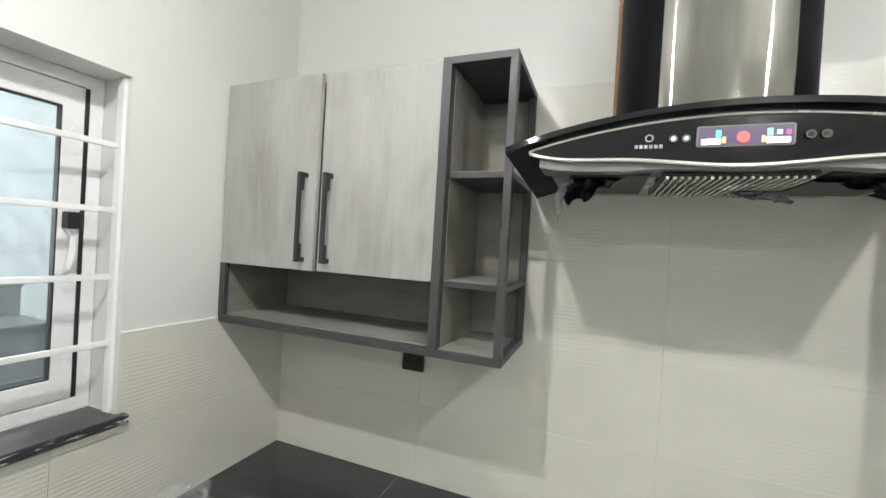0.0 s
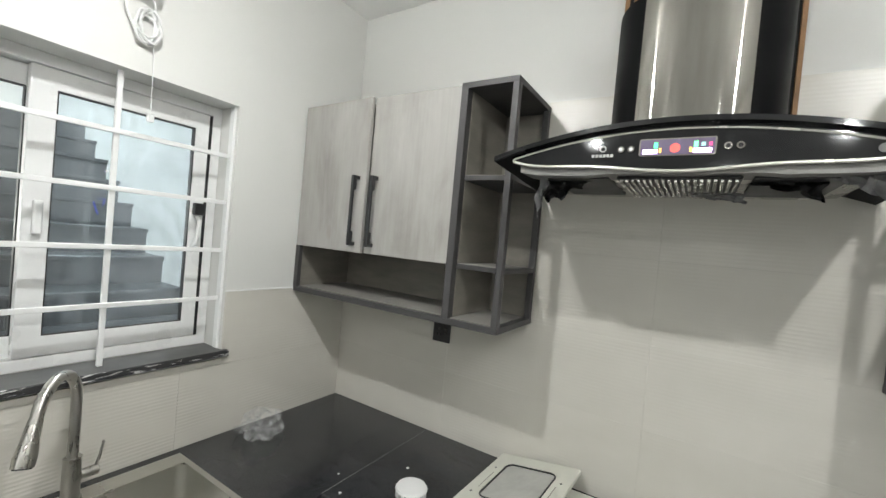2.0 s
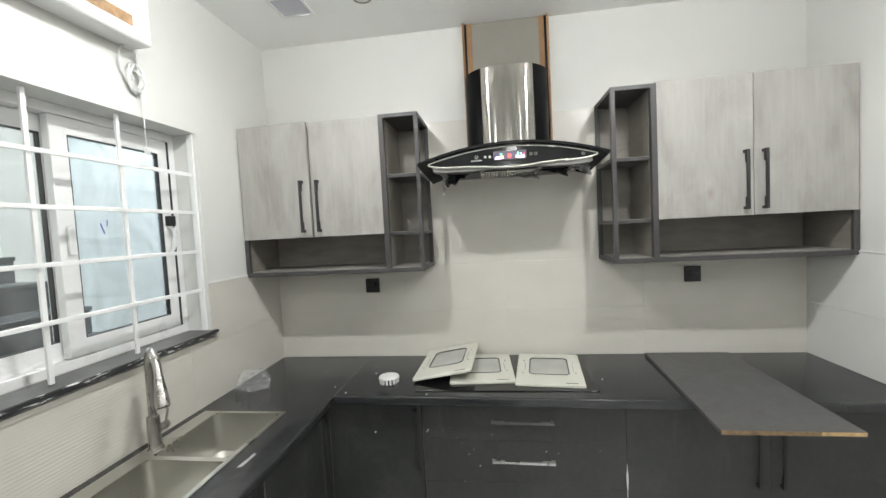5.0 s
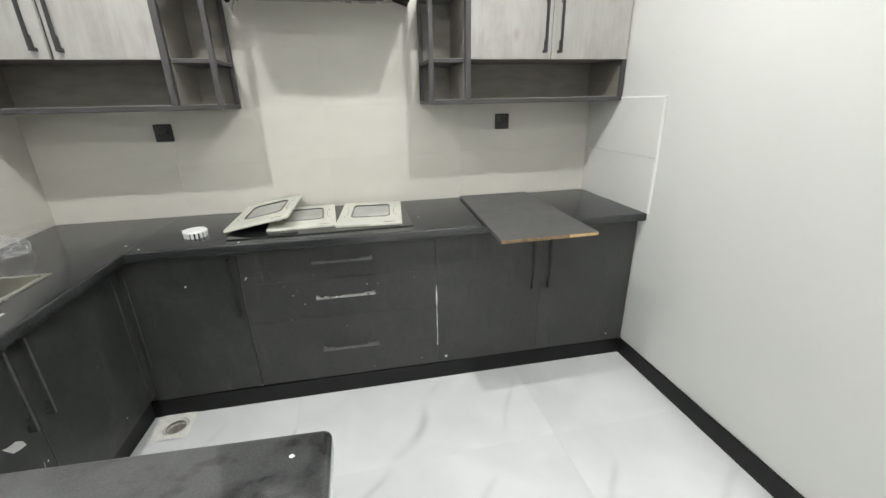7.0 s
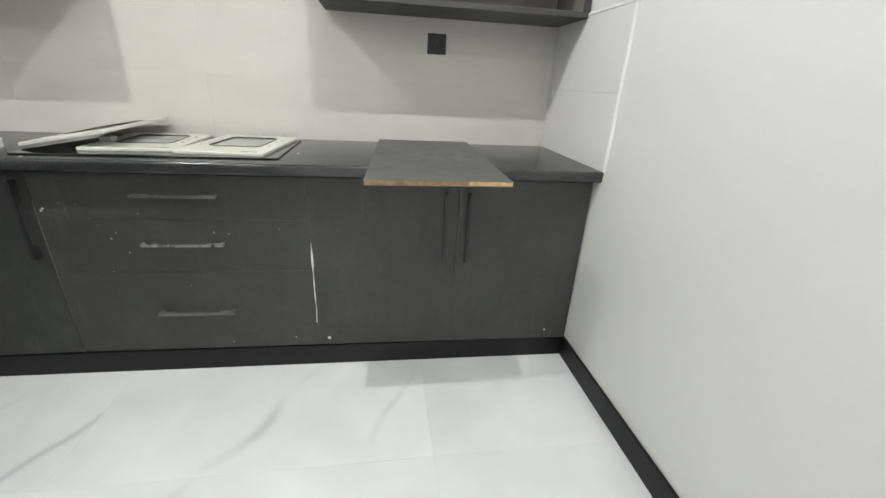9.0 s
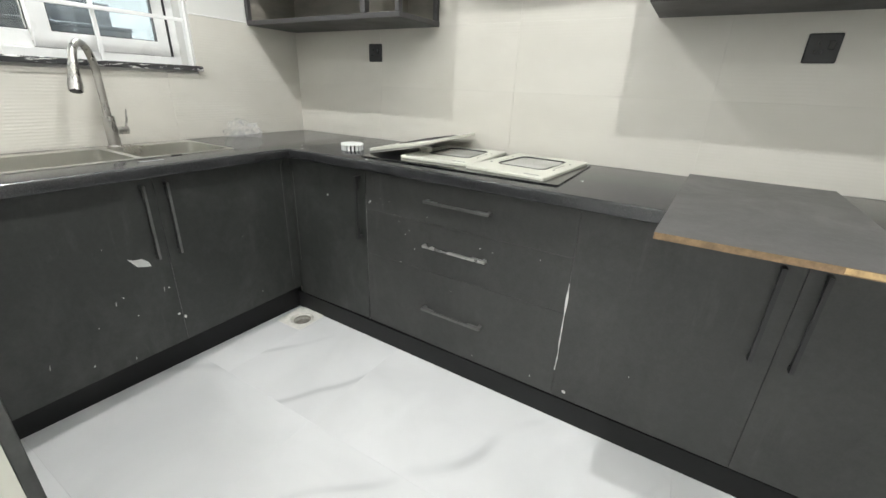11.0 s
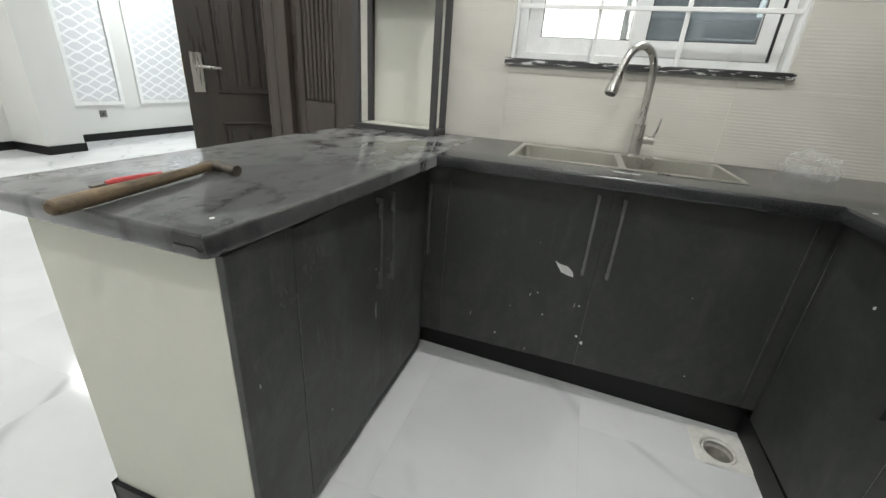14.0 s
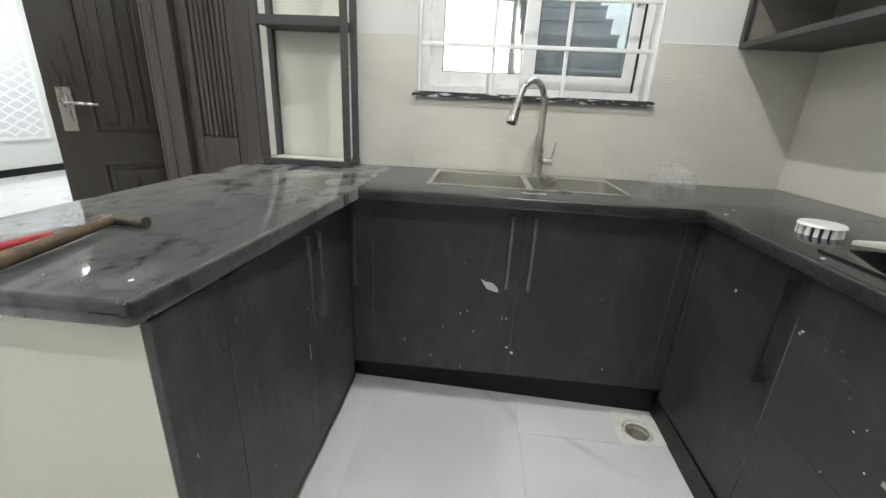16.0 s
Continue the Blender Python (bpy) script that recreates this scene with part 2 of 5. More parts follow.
PAINT = surface("off_white_wall_paint", (0.67, 0.668, 0.642), 0.55, vary=0.02, scale=2.0, grain=90, bumps=0.05)
CEIL = surface("white_ceiling_paint", (0.90, 0.90, 0.885), 0.7, vary=0.015, scale=2.0, bumps=0.04)
CREAM = surface("cream_plaster", (0.66, 0.655, 0.58), 0.6, vary=0.04, scale=4.0, grain=70, bumps=0.12)
TILE = ribbed_tile("cream_ribbed_wall_tile", 0.085)
TILEW = ribbed_tile("cream_deep_ribbed_wall_tile", 0.21)
GLAZE = surface("white_glazed_tile", (0.72, 0.715, 0.69), 0.2, vary=0.02, scale=3, bumps=0.03)
VENEER = wood_veneer()
CHAR = surface("charcoal_frame_board", (0.052, 0.050, 0.0505), 0.5, vary=0.1, scale=5, grain=120, bumps=0.08)
TAUPE = surface("dark_taupe_board", (0.205, 0.190, 0.164), 0.55, vary=0.24, scale=1.5, grain=30, bumps=0.05, stretch=(4, 4, 14))
# One laminate throughout; LAMD darkens its base for the dimmer sink side.
LAM = dark_laminate("charcoal_laminate", (0.040, 0.0405, 0.0385), 0.13)
LAMP = dark_laminate("chalky_charcoal_laminate", (0.041, 0.0425, 0.040), 0.42)
LAMD = dark_laminate("dusty_shaded_laminate", (0.030, 0.0318, 0.0296), 0.24)
GRANITE = granite("black_granite", 0.52, 0.2, 0.14, 0.34)
GRANITED = dusted_granite()
KICK = surface("black_skirting_tile", (0.008, 0.008, 0.0085), 0.42, vary=0.25, scale=4, bumps=0.03)
KICK.node_tree.nodes["Principled BSDF"].inputs["Specular IOR Level"].default_value = 0.3
MARBLE = marble()
FLOORGROUT = surface("pale_floor_grout", (0.77, 0.77, 0.765), 0.6, vary=0.03)
STEEL = brushed("brushed_stainless_steel", (0.62, 0.60, 0.56), 0.26, (3, 3, 90))
SATIN = brushed("satin_nickel", (0.50, 0.485, 0.455), 0.3, (20, 20, 3), 0.0)
MIRROR = brushed("polished_stainless_steel", (0.36, 0.345, 0.315), 0.10, (14, 14, 1.5), 0.0)
_b = MIRROR.node_tree.nodes["Principled BSDF"]
_b.inputs["Anisotropic"].default_value, _b.inputs["Anisotropic Rotation"].default_value = 0.97, 0.25
_t = MIRROR.node_tree.nodes.new("ShaderNodeTangent")
_t.direction_type, _t.axis = "RADIAL", "Z"
MIRROR.node_tree.links.new(_t.outputs[0], _b.inputs["Tangent"])
SINKSTEEL = surface("satin_sink_steel", (0.66, 0.65, 0.61), 0.3, metal=1.0, vary=0.05, scale=5, grain=160, bumps=0.0, rvary=0.05)
# Black that stands for dark reflections in the chimney steel and visor glass.
MATTBLACK = surface("dark_reflection_black", (0.0035, 0.0035, 0.004), 0.5, vary=0.2, bumps=0.0)
MATTBLACK.node_tree.nodes["Principled BSDF"].inputs["Specular IOR Level"].default_value = 0.12
HANDLE = surface("black_metal_handle", (0.035, 0.035, 0.036), 0.38, metal=0.3, vary=0.15, bumps=0.02)
GREYHANDLE = surface("dusty_grey_handle", (0.16, 0.16, 0.155), 0.4, metal=0.6, vary=0.3, scale=20, bumps=0.02)
BLACKGLASS = surface("black_glass", (0.006, 0.006, 0.007), 0.06, vary=0.1, bumps=0.0, rvary=0.02)
BLACKPLASTIC = surface("black_plastic", (0.015, 0.015, 0.016), 0.4, vary=0.1, bumps=0.03)
WHITEPLASTIC = surface("white_plastic", (0.78, 0.78, 0.77), 0.35, vary=0.03, bumps=0.02)
UPVC = surface("white_window_frame", (0.80, 0.80, 0.79), 0.3, vary=0.02, bumps=0.02)
BARPAINT = surface("white_painted_bar", (0.82, 0.82, 0.81), 0.4, vary=0.03, bumps=0.03)
HAZEGLASS = clear_glass("hazy_window_glass", (0.86, 0.92, 0.95), 0.0, 0.22)
GLASS = clear_glass("window_glass", (0.93, 0.955, 0.96), 0.0, 0.10)
BROWNBOARD = surface("raw_brown_board", (0.30, 0.17, 0.085), 0.7, vary=0.25, scale=9, bumps=0.1)
GREYBOARD = surface("grey_brown_board", (0.25, 0.235, 0.205), 0.5, vary=0.05, bumps=0.02)
DOORDARK = surface("near_black_brown_door_wood", (0.040, 0.034, 0.029), 0.32, vary=0.3, scale=3, grain=40, bumps=0.1, stretch=(6, 6, 0.6))
DOORWOOD = surface("dark_brown_door_wood", (0.060, 0.047, 0.040), 0.34, vary=0.3, scale=3, grain=40, bumps=0.1, stretch=(6, 6, 0.6))
PULLSTEEL = surface("glint_steel_pull", (0.60, 0.59, 0.57), 0.28, metal=0.9, vary=0.06, scale=12, bumps=0.0)
DUSTLITBOARD = surface("dusty_lit_lining", (0.25, 0.24, 0.22), 0.6, vary=0.2, scale=9, grain=50, bumps=0.05)
STAIRSTONE = surface("dark_grey_stair_stone", (0.05, 0.053, 0.057), 0.4, vary=0.2, scale=5, bumps=0.04)


# ---- building helpers ----
ORG = {}


def box(bm, x0, x1, y0, y1, z0, z1, bevel=0.0, seg=1):
    r = bmesh.ops.create_cube(bm, size=1.0)
    vs = r["verts"]
    for v in vs:
        v.co = Vector(((x0 + x1) / 2 + v.co.x * (x1 - x0), (y0 + y1) / 2 + v.co.y * (y1 - y0), (z0 + z1) / 2 + v.co.z * (z1 - z0)))
    if bevel:
        es = list({e for v in vs for e in v.link_edges})
        bmesh.ops.bevel(bm, geom=es, offset=bevel, segments=seg, profile=0.5, affect="EDGES")
    return bm


def bx(x0, x1, y0, y1, z0, z1, bevel=0.0, seg=1):
    return box(bmesh.new(), min(x0, x1), max(x0, x1), min(y0, y1), max(y0, y1), min(z0, z1), max(z0, z1), bevel, seg)


def cyl(bm, p, q, r0, r1=None, n=20):
    """A capped round bar from p to q."""
    p, q = Vector(p), Vector(q)
    d = q - p
    m = Matrix.Translation((p + q) / 2) @ d.to_track_quat("Z", "Y").to_matrix().to_4x4()
    bmesh.ops.create_cone(bm, cap_ends=True, segments=n, radius1=r0, radius2=r0 if r1 is None else r1, depth=d.length, matrix=m)
    return bm


def tube(bm, pts, r, n=12, closed=False):
    """A round tube through the points."""
    pts = [Vector(p) for p in pts]
    rad = r if isinstance(r, (list, tuple)) else [r] * len(pts)
    rings, side = [], None
    for i, p in enumerate(pts):
        a = pts[i - 1] if (i or closed) else p
        c = pts[(i + 1) % len(pts)] if (i < len(pts) - 1 or closed) else p
        t = (c - a).normalized()
        if side is None:
            side = t.orthogonal().normalized()
        side = (side - t * side.dot(t)).normalized()
        up = t.cross(side)
        rings.append([bm.verts.new(p + rad[i] * (side * math.cos(2 * math.pi * k / n) + up * math.sin(2 * math.pi * k / n))) for k in range(n)])
    for i in range(len(rings) if closed else len(rings) - 1):
        a, c = rings[i], rings[(i + 1) % len(rings)]
        for k in range(n):
            bm.faces.new((a[k], a[(k + 1) % n], c[(k + 1) % n], c[k]))
    if not closed:
        bm.faces.new(rings[0][::-1])
        bm.faces.new(rings[-1])
    return bm


def slab(bm, outline, z0, z1, bevel=0.0, seg=2):
    """A flat plate with the given outline."""
    vs = [bm.verts.new((x, y, z0)) for x, y in outline]
    f = bm.faces.new(vs)
    r = bmesh.ops.extrude_face_region(bm, geom=[f])
    top = [g for g in r["geom"] if isinstance(g, bmesh.types.BMVert)]
    for v in top:
        v.co.z = z1
    bmesh.ops.recalc_face_normals(bm, faces=bm.faces[:])
    if bevel:
        es = [e for e in bm.edges if all(v in top for v in e.verts)]
        bmesh.ops.bevel(bm, geom=es, offset=bevel, segments=seg, profile=0.5, affect="EDGES")
    return bm


def rounded(x0, x1, y0, y1, r, n=5):
    pts = []
    for cx, cy, a in ((x1 - r, y1 - r, 0), (x0 + r, y1 - r, 90), (x0 + r, y0 + r, 180), (x1 - r, y0 + r, 270)):
        pts += [(cx + r * math.cos(radians(a + 90 * k / n)), cy + r * math.sin(radians(a + 90 * k / n))) for k in range(n + 1)]
    return pts


LEAN = [0.0]                       # how far the hood run's front swings out, per metre along the wall


def swing(bm):
    for v in bm.verts:
        if LEAN[0] and v.co.x > 1.0:
            v.co.y *= 1 + LEAN[0] * (v.co.x - 1.0)


def finish(bm, name, material, smooth):
    me = bpy.data.meshes.new(name)
    bmesh.ops.recalc_face_normals(bm, faces=bm.faces[:])
    if smooth:
        for f in bm.faces:
            f.smooth = True
        for e in bm.edges:
            e.smooth = e.is_manifold and e.calc_face_angle(0) < radians(35)
    bm.to_mesh(me)
    bm.free()
    me.materials.append(material)
    return me


def thing(name, at, label, category, group=""):
    ob = new(name)
    ob.empty_display_size = 0.1
    ob.location = at
    ORG[ob.name] = Vector(at)
    return tagged(ob, label, category, group)


def part(name, bm, material, parent, label="", smooth=False):
    """One mesh under a thing or part; the bmesh is in world metres."""
    o = ORG[parent.name]
    swing(bm)
    bmesh.ops.translate(bm, verts=bm.verts[:], vec=-o)
    ob = new(name, finish(bm, name, material, smooth))
    ob.parent = parent
    ORG[ob.name] = o
    return tagged(ob, label)


def solo(name, bm, material, label, category="", kind="", smooth=False, at=None):
    """A thing, or a piece of the setting, of one mesh."""
    o = Vector(at) if at else Vector((0, 0, 0))
    swing(bm)
    bmesh.ops.translate(bm, verts=bm.verts[:], vec=-o)
    ob = new(name, finish(bm, name, material, smooth))
    ob.location = o
    ORG[ob.name] = o
    return tagged(ob, label, category, kind=kind)


def join(*bms):
    out = bms[0]
    for b in bms[1:]:
        me = bpy.data.meshes.new("tmp")
        b.to_mesh(me)
        b.free()
        out.from_mesh(me)
        bpy.data.meshes.remove(me)
    return out


# ---- the shell ----
T = 0.2
FAR = -7.8
WX = -6.0
solo("floor", join(bx(WX, 0.55, FAR - T, T, -0.15, -0.0015), bx(0.678, W + T, FAR - T, T, -0.15, -0.0015), bx(0.55, 0.678, FAR - T, -0.716, -0.15, -0.0015), bx(0.55, 0.678, -0.588, T, -0.15, -0.0015), bx(0.55, 0.678, -0.716, -0.588, -0.15, -0.12)), FLOORGROUT, "white veined marble-look tile floor with pale joints", "floor", "structure")
solo("ceiling", join(bx(-T, W + T, FAR - T, T, H, H + 0.15), bx(WX, -T, FAR - T, -2.74, H, H + 0.15)), CEIL, "white painted ceiling", "ceiling", "structure")
solo("wall_north", bx(-T, W + T, 0, T, 0, H), PAINT, "off-white painted kitchen wall behind the hood", "wall", "structure")
solo("wall_east", bx(W, W + T, FAR, 0, 0, H), PAINT, "plain off-white painted wall", "wall", "structure")
solo("wall_south", bx(WX, W + T, FAR - T, FAR, 0, H), PAINT, "off-white far wall of the hall", "wall", "structure")
# window wall with its opening, and a narrow closed door further on
Y0, Y1, Z0, Z1 = -1.668, -0.640, 1.245, 2.203
DY0, DY1, DZ = -2.86, -2.46, 2.1
WEND = -2.94
w = bmesh.new()
for b in ((Y1, 0, 0, H), (Y0, Y1, 0, Z0), (Y0, Y1, Z1, H), (DY1, Y0, 0, H), (DY0, DY1, DZ, H), (WEND, DY0, 0, H)):
    box(w, -T, 0, b[0], b[1], b[2], b[3])
solo("wall_west", w, PAINT, "off-white painted wall with the kitchen window", "wall", "structure")
solo("wall_hall_west", bx(WX - T, WX, FAR, WEND + T, 0, H), PAINT, "off-white hall wall", "wall", "structure")
solo("wall_hall_north", bx(WX, -T, WEND, WEND + T, 0, H), PAINT, "off-white hall wall", "wall", "structure")
# stairwell outside the window
solo("wall_stairwell", join(bx(-3.3, -3.1, -2.74, 0.9, 0, 3.9), bx(-3.1, -T, 0.7, 0.9, 0, 3.9), bx(-3.1, -T, -2.74, -2.6, H, 3.9), bx(-T, 0, -2.74, 0.9, H + 0.15, 3.9), bx(-T, 0, 0.2, 0.9, 0, H + 0.15)), CEIL, "white painted stairwell wall beyond the window", "wall", "structure")
solo("ceiling_stairwell", bx(-3.3, 0, -2.74, 0.9, 3.9, 4.0), CEIL, "white stairwell ceiling", "ceiling", "structure")

# ---- wall units ----
def bar_handle(parent, p, q, out, material=HANDLE, wide=0.013, name="handle", deep=1.0):
    """A slim pull with thicker ends, on two feet; out: the way it stands off the door."""
    p, q, out = Vector(p), Vector(q), Vector(out)
    L = (q - p).length
    d = (q - p) / L
    side = d.cross(out).normalized() * wide / 2
    prof = [(0, 0), (0, 0.034), (L, 0.034), (L, 0), (L - 0.014, 0), (L - 0.014, 0.016), (L * 0.8, 0.016), (L * 0.79, 0.026), (L * 0.21, 0.026), (L * 0.2, 0.016), (0.014, 0.016), (0.014, 0)]
    bm = bmesh.new()
    prof = [(s, h * deep) for s, h in prof]
    a = [bm.verts.new(p + d * s + out * h - side) for s, h in prof]
    c = [bm.verts.new(p + d * s + out * h + side) for s, h in prof]
    bm.faces.new(a)
    bm.faces.new(c[::-1])
    for k in range(len(prof)):
        n = (k + 1) % len(prof)
        bm.faces.new((a[n], a[k], c[k], c[n]))
    return part(name, bm, material, parent)


def wall_unit(x0, x1, shelf_left, z1, door_top, ajar, label):
    """A two-door wall unit with an open niche below and an open-sided shelf beside it."""
    z0, zd, F, D = 1.464, 1.674, -0.33, 0.31
    t, sw = 0.018, 0.195
    u = thing("wall_cabinet", ((x0 + x1) / 2, -D / 2, z0), label, "cabinet", "wall cabinets beside the hood")
    a0, a1 = (x0 + sw, x1) if shelf_left else (x0, x1 - sw)      # closed part
    s0, s1 = (x0, x0 + sw) if shelf_left else (x1 - sw, x1)      # open shelf
    # carcass of the closed part
    part("top_panel", bx(a0, a1, -D + 0.002, -0.001, z1 - 0.04, z1 - 0.022), TAUPE, u)
    part("back_panel", bx(x0 + 0.004, x1 - 0.024, -0.012, -0.002, z0 + 0.005, z1 - 0.023), TAUPE, u, "dark taupe back board")
    part("bottom_panel", bx(x0, x1, F, -0.001, z0, z0 + t + 0.004, 0.0015), CHAR, u, "charcoal bottom board")
    part("niche_top_panel", bx(a0, a1, -D, -0.012, zd + 0.002, zd + 0.02), TAUPE, u)
    outer = (a1 - t, a1) if shelf_left else (a0, a0 + t)
    part("side_panel", bx(outer[0], outer[1], -D, -0.001, z0 + t + 0.004, z1 - 0.022), TAUPE, u)
    part("side_edge", bx(outer[0] - 0.006 * shelf_left, outer[1] + 0.006 * (not shelf_left), F, -D, z0 + t + 0.004, zd, 0.001), CHAR, u, "charcoal edge strip")
    inner = (a0 - t / 2, a0 + t) if shelf_left else (a1 - t, a1 + t / 2)
    part("partition", bx(inner[0], inner[1], F - 0.004, -0.013, z0 + t + 0.004, z1, 0.001), CHAR, u, "charcoal upright between doors and shelf")
    # niche and shelf linings: dusty board, coloured paler for light on the tops
    part("niche_floor", bx(a0 + t, a1 - t, -D + 0.004, -0.013, z0 + t + 0.0045, z0 + t + 0.008), DUSTLITBOARD, u, "dusty grey niche floor, paler for the light on it")
    lin = (s0 + 0.024, s1 - 0.010) if shelf_left else (s0 + 0.010, s1 - 0.024)
    part("shelf_floor", bx(lin[0], lin[1], F + 0.012, -0.040, z0 + t + 0.0045, z0 + t + 0.007), DUSTLITBOARD, u, "dusty grey shelf floor, paler for the light on it")
    # doors
    mid = (a0 + a1) / 2
    for k, (d0, d1, hinge, hx) in enumerate(((a0 + (0.004 if not shelf_left else 0.012), mid - 0.0015, 0, mid - 0.041), (mid + 0.0015, a1 - (0.004 if shelf_left else 0.012), 1, mid + 0.041))):
        d = part("door", bx(d0, d1, F, F + 0.017, zd, door_top, 0.0012), VENEER, u, "pale grey ash veneer door")
        bar_handle(d, (hx, F, zd + 0.028), (hx, F, zd + 0.028 + 0.28), (0, -1, 0))
        if ajar and k == 0:
            pin = Vector((d0, F + 0.017, 0)) - ORG[u.name]
            d.matrix_basis = Matrix.Translation(pin) @ Matrix.Rotation(radians(-ajar), 4, "Z") @ Matrix.Translation(-pin)
    # open shelf frame
    post = 0.022
    free = s0 if shelf_left else s1 - post
    part("front_post", bx(free, free + post, F - 0.004, F + post, z0 + t + 0.004, z1 - 0.02, 0.001), CHAR, u, "charcoal front post")
    part("back_post", bx(free, free + post, -0.036, -0.0125, z0 + t + 0.004, z1 - 0.02, 0.001), CHAR, u, "charcoal back post")
    part("shelf_top", bx(s0, s1, F - 0.004, -0.001, z1 - 0.02, z1, 0.001), CHAR, u, "charcoal top board")
    lx0, lx1 = (a0 - t / 2 - 0.003, a0 - t / 2 - 0.0004) if shelf_left else (a1 + t / 2 + 0.0004, a1 + t / 2 + 0.003)
    for za, zb in ((z0 + t + 0.008, 1.661), (1.680, 1.971), (1.990, z1 - 0.0205)):
        part("side_lining", bx(lx0, lx1, F + 0.026, -0.0135, za, zb), TAUPE, u, "taupe side lining")
    for zs, nm in ((1.972, "shelf"), (1.662, "shelf")):
        part(nm, bx(s0 + (0.002 if shelf_left else 0.0095), s1 - (0.0095 if shelf_left else 0.002), F + 0.024, -0.013, zs, zs + 0.017, 0.001), CHAR, u, "charcoal shelf board")
        part("shelf_lining", bx(lin[0], lin[1], F + 0.030, -0.040, zs + 0.0175, zs + 0.0195), DUSTLITBOARD, u, "dusty grey shelf lining, paler for the light on it")
    return u


wall_unit(0.004, 1.032, False, 2.304, 2.298, 2.4, "wall cabinet with two pale ash doors and charcoal end shelf")
wall_unit(1.996, W - 0.004, True, 2.332, 2.340, 0, "wall cabinet with two pale ash doors beside the painted wall")


# ---- base units ----
FN, FW, FP = -0.562, 0.522, -1.825     # front planes: hood run, sink run, peninsula
BT = 0.855                             # underside of worktop
KH = 0.096                             # kick height


def base_unit(x0, x1, y0, y1, label):
    return thing("base_cabinet", ((x0 + x1) / 2, (y0 + y1) / 2, 0.0), label, "cabinet", "base cabinets under the worktop")


def carcass(u, x0, x1, y0, y1):
    part("body", bx(x0, x1, y0, y1, KH, BT - 0.002), TAUPE, u)


TOPD = BT - 0.010
# corner unit of the hood run
LEAN[0] = 0.042
u = base_unit(FW, 1.02, FN, 0, "charcoal corner base cabinet with one dusty door")
carcass(u, FW - 0.03, 1.018, FN + 0.02, -0.005)
d = part("door", bx(FW + 0.002, 1.016, FN, FN + 0.018, KH + 0.004, TOPD, 0.0015), LAMD, u, "charcoal laminate door")
bar_handle(d, (0.985, FN, 0.53), (0.985, FN, 0.82), (0, -1, 0))
# drawers
u = base_unit(1.02, 1.952, FN, 0, "charcoal cabinet with three wide drawers and metal pulls")
carcass(u, 1.022, 1.950, FN + 0.02, -0.005)
# The middle pull gets a brighter steel for the light it catches.
for za, zb, hz in ((0.6755, TOPD, 0.772), (0.4615, 0.6745, 0.584), (KH + 0.004, 0.4605, 0.287)):
    d = part("drawer", bx(1.0205, 1.9525, FN, FN + 0.018, za, zb, 0.0008), LAM, u, "charcoal laminate drawer front")
    bar_handle(d, (1.350, FN, hz), (1.637, FN, hz), (0, -1, 0), PULLSTEEL if 0.5 < hz < 0.6 else GREYHANDLE, 0.010)
# double-door unit
u = base_unit(1.955, W, FN, 0, "charcoal double-door base cabinet against the painted wall")
carcass(u, 1.955, W - 0.004, FN + 0.02, -0.005)
for d0, d1, hx in ((1.9535, 2.5345, 2.484), (2.5355, W - 0.006, 2.577)):
    d = part("door", bx(d0, d1, FN, FN + 0.018, KH + 0.004, TOPD, 0.0008), LAM, u, "charcoal laminate door")
    bar_handle(d, (hx, FN, 0.505), (hx, FN, 0.795), (0, -1, 0), HANDLE, 0.011, deep=0.7)
LEAN[0] = 0.0
# sink unit
u = base_unit(0, FW, -1.74, -0.60, "charcoal double-door sink cabinet under the window")
part("body", join(bx(0.005, FW - 0.02, -1.74, -1.722, 0.128, BT - 0.002), bx(0.005, FW - 0.02, -0.62, -0.602, 0.128, BT - 0.002), bx(0.005, FW - 0.02, -1.722, -0.62, 0.128, 0.146), bx(0.005, 0.02, -1.722, -0.62, 0.146, BT - 0.1)), TAUPE, u)
for d0, d1, hy in ((-1.738, -1.1775, -1.220), (-1.1765, -0.6025, -1.138)):
    d = part("door", bx(FW - 0.018, FW, d0, d1, 0.138, TOPD, 0.0008), LAMD, u, "charcoal laminate door")
    bar_handle(d, (FW, hy, 0.535), (FW, hy, 0.822), (1, 0, 0), GREYHANDLE, 0.009, deep=0.8)
part("filler", bx(FW - 0.018, FW + 0.001, -0.6018, FN + 0.015, 0.138, BT - 0.002), LAMD, u)
part("filler", bx(FW - 0.018, FW - 0.0005, FP - 0.016, -1.7385, 0.138, BT - 0.002), LAMD, u)
bar_handle(u, (FW - 0.002, -1.803, 0.50), (FW - 0.002, -1.803, 0.785), (1, 0, 0), GREYHANDLE, 0.006)
# peninsula unit
PX = 1.475
CE, CP0, CP1, CPX, CWX = -0.612, -1.772, -2.405, 1.508, 0.598
u = base_unit(0, 1.305, -2.37, FP, "dusty charcoal double-door cabinet of the peninsula")
carcass(u, 0.005, PX - 0.022, -2.27, FP - 0.02)
for d0, d1, hx in ((FW + 0.0005, 0.9035, 0.863), (0.9045, 1.3045, 0.944)):
    d = part("door", bx(d0, d1, FP - 0.018, FP, 0.072, TOPD, 0.0008), LAMP, u, "dust-smeared charcoal laminate door")
    bar_handle(d, (hx, FP, 0.535), (hx, FP, 0.822), (0, 1, 0), GREYHANDLE, 0.006, deep=0.6)
part("fixed_panel", bx(1.3055, PX, FP - 0.018, FP, 0.072, BT - 0.002, 0.0015), LAMP, u, "charcoal filler panel")
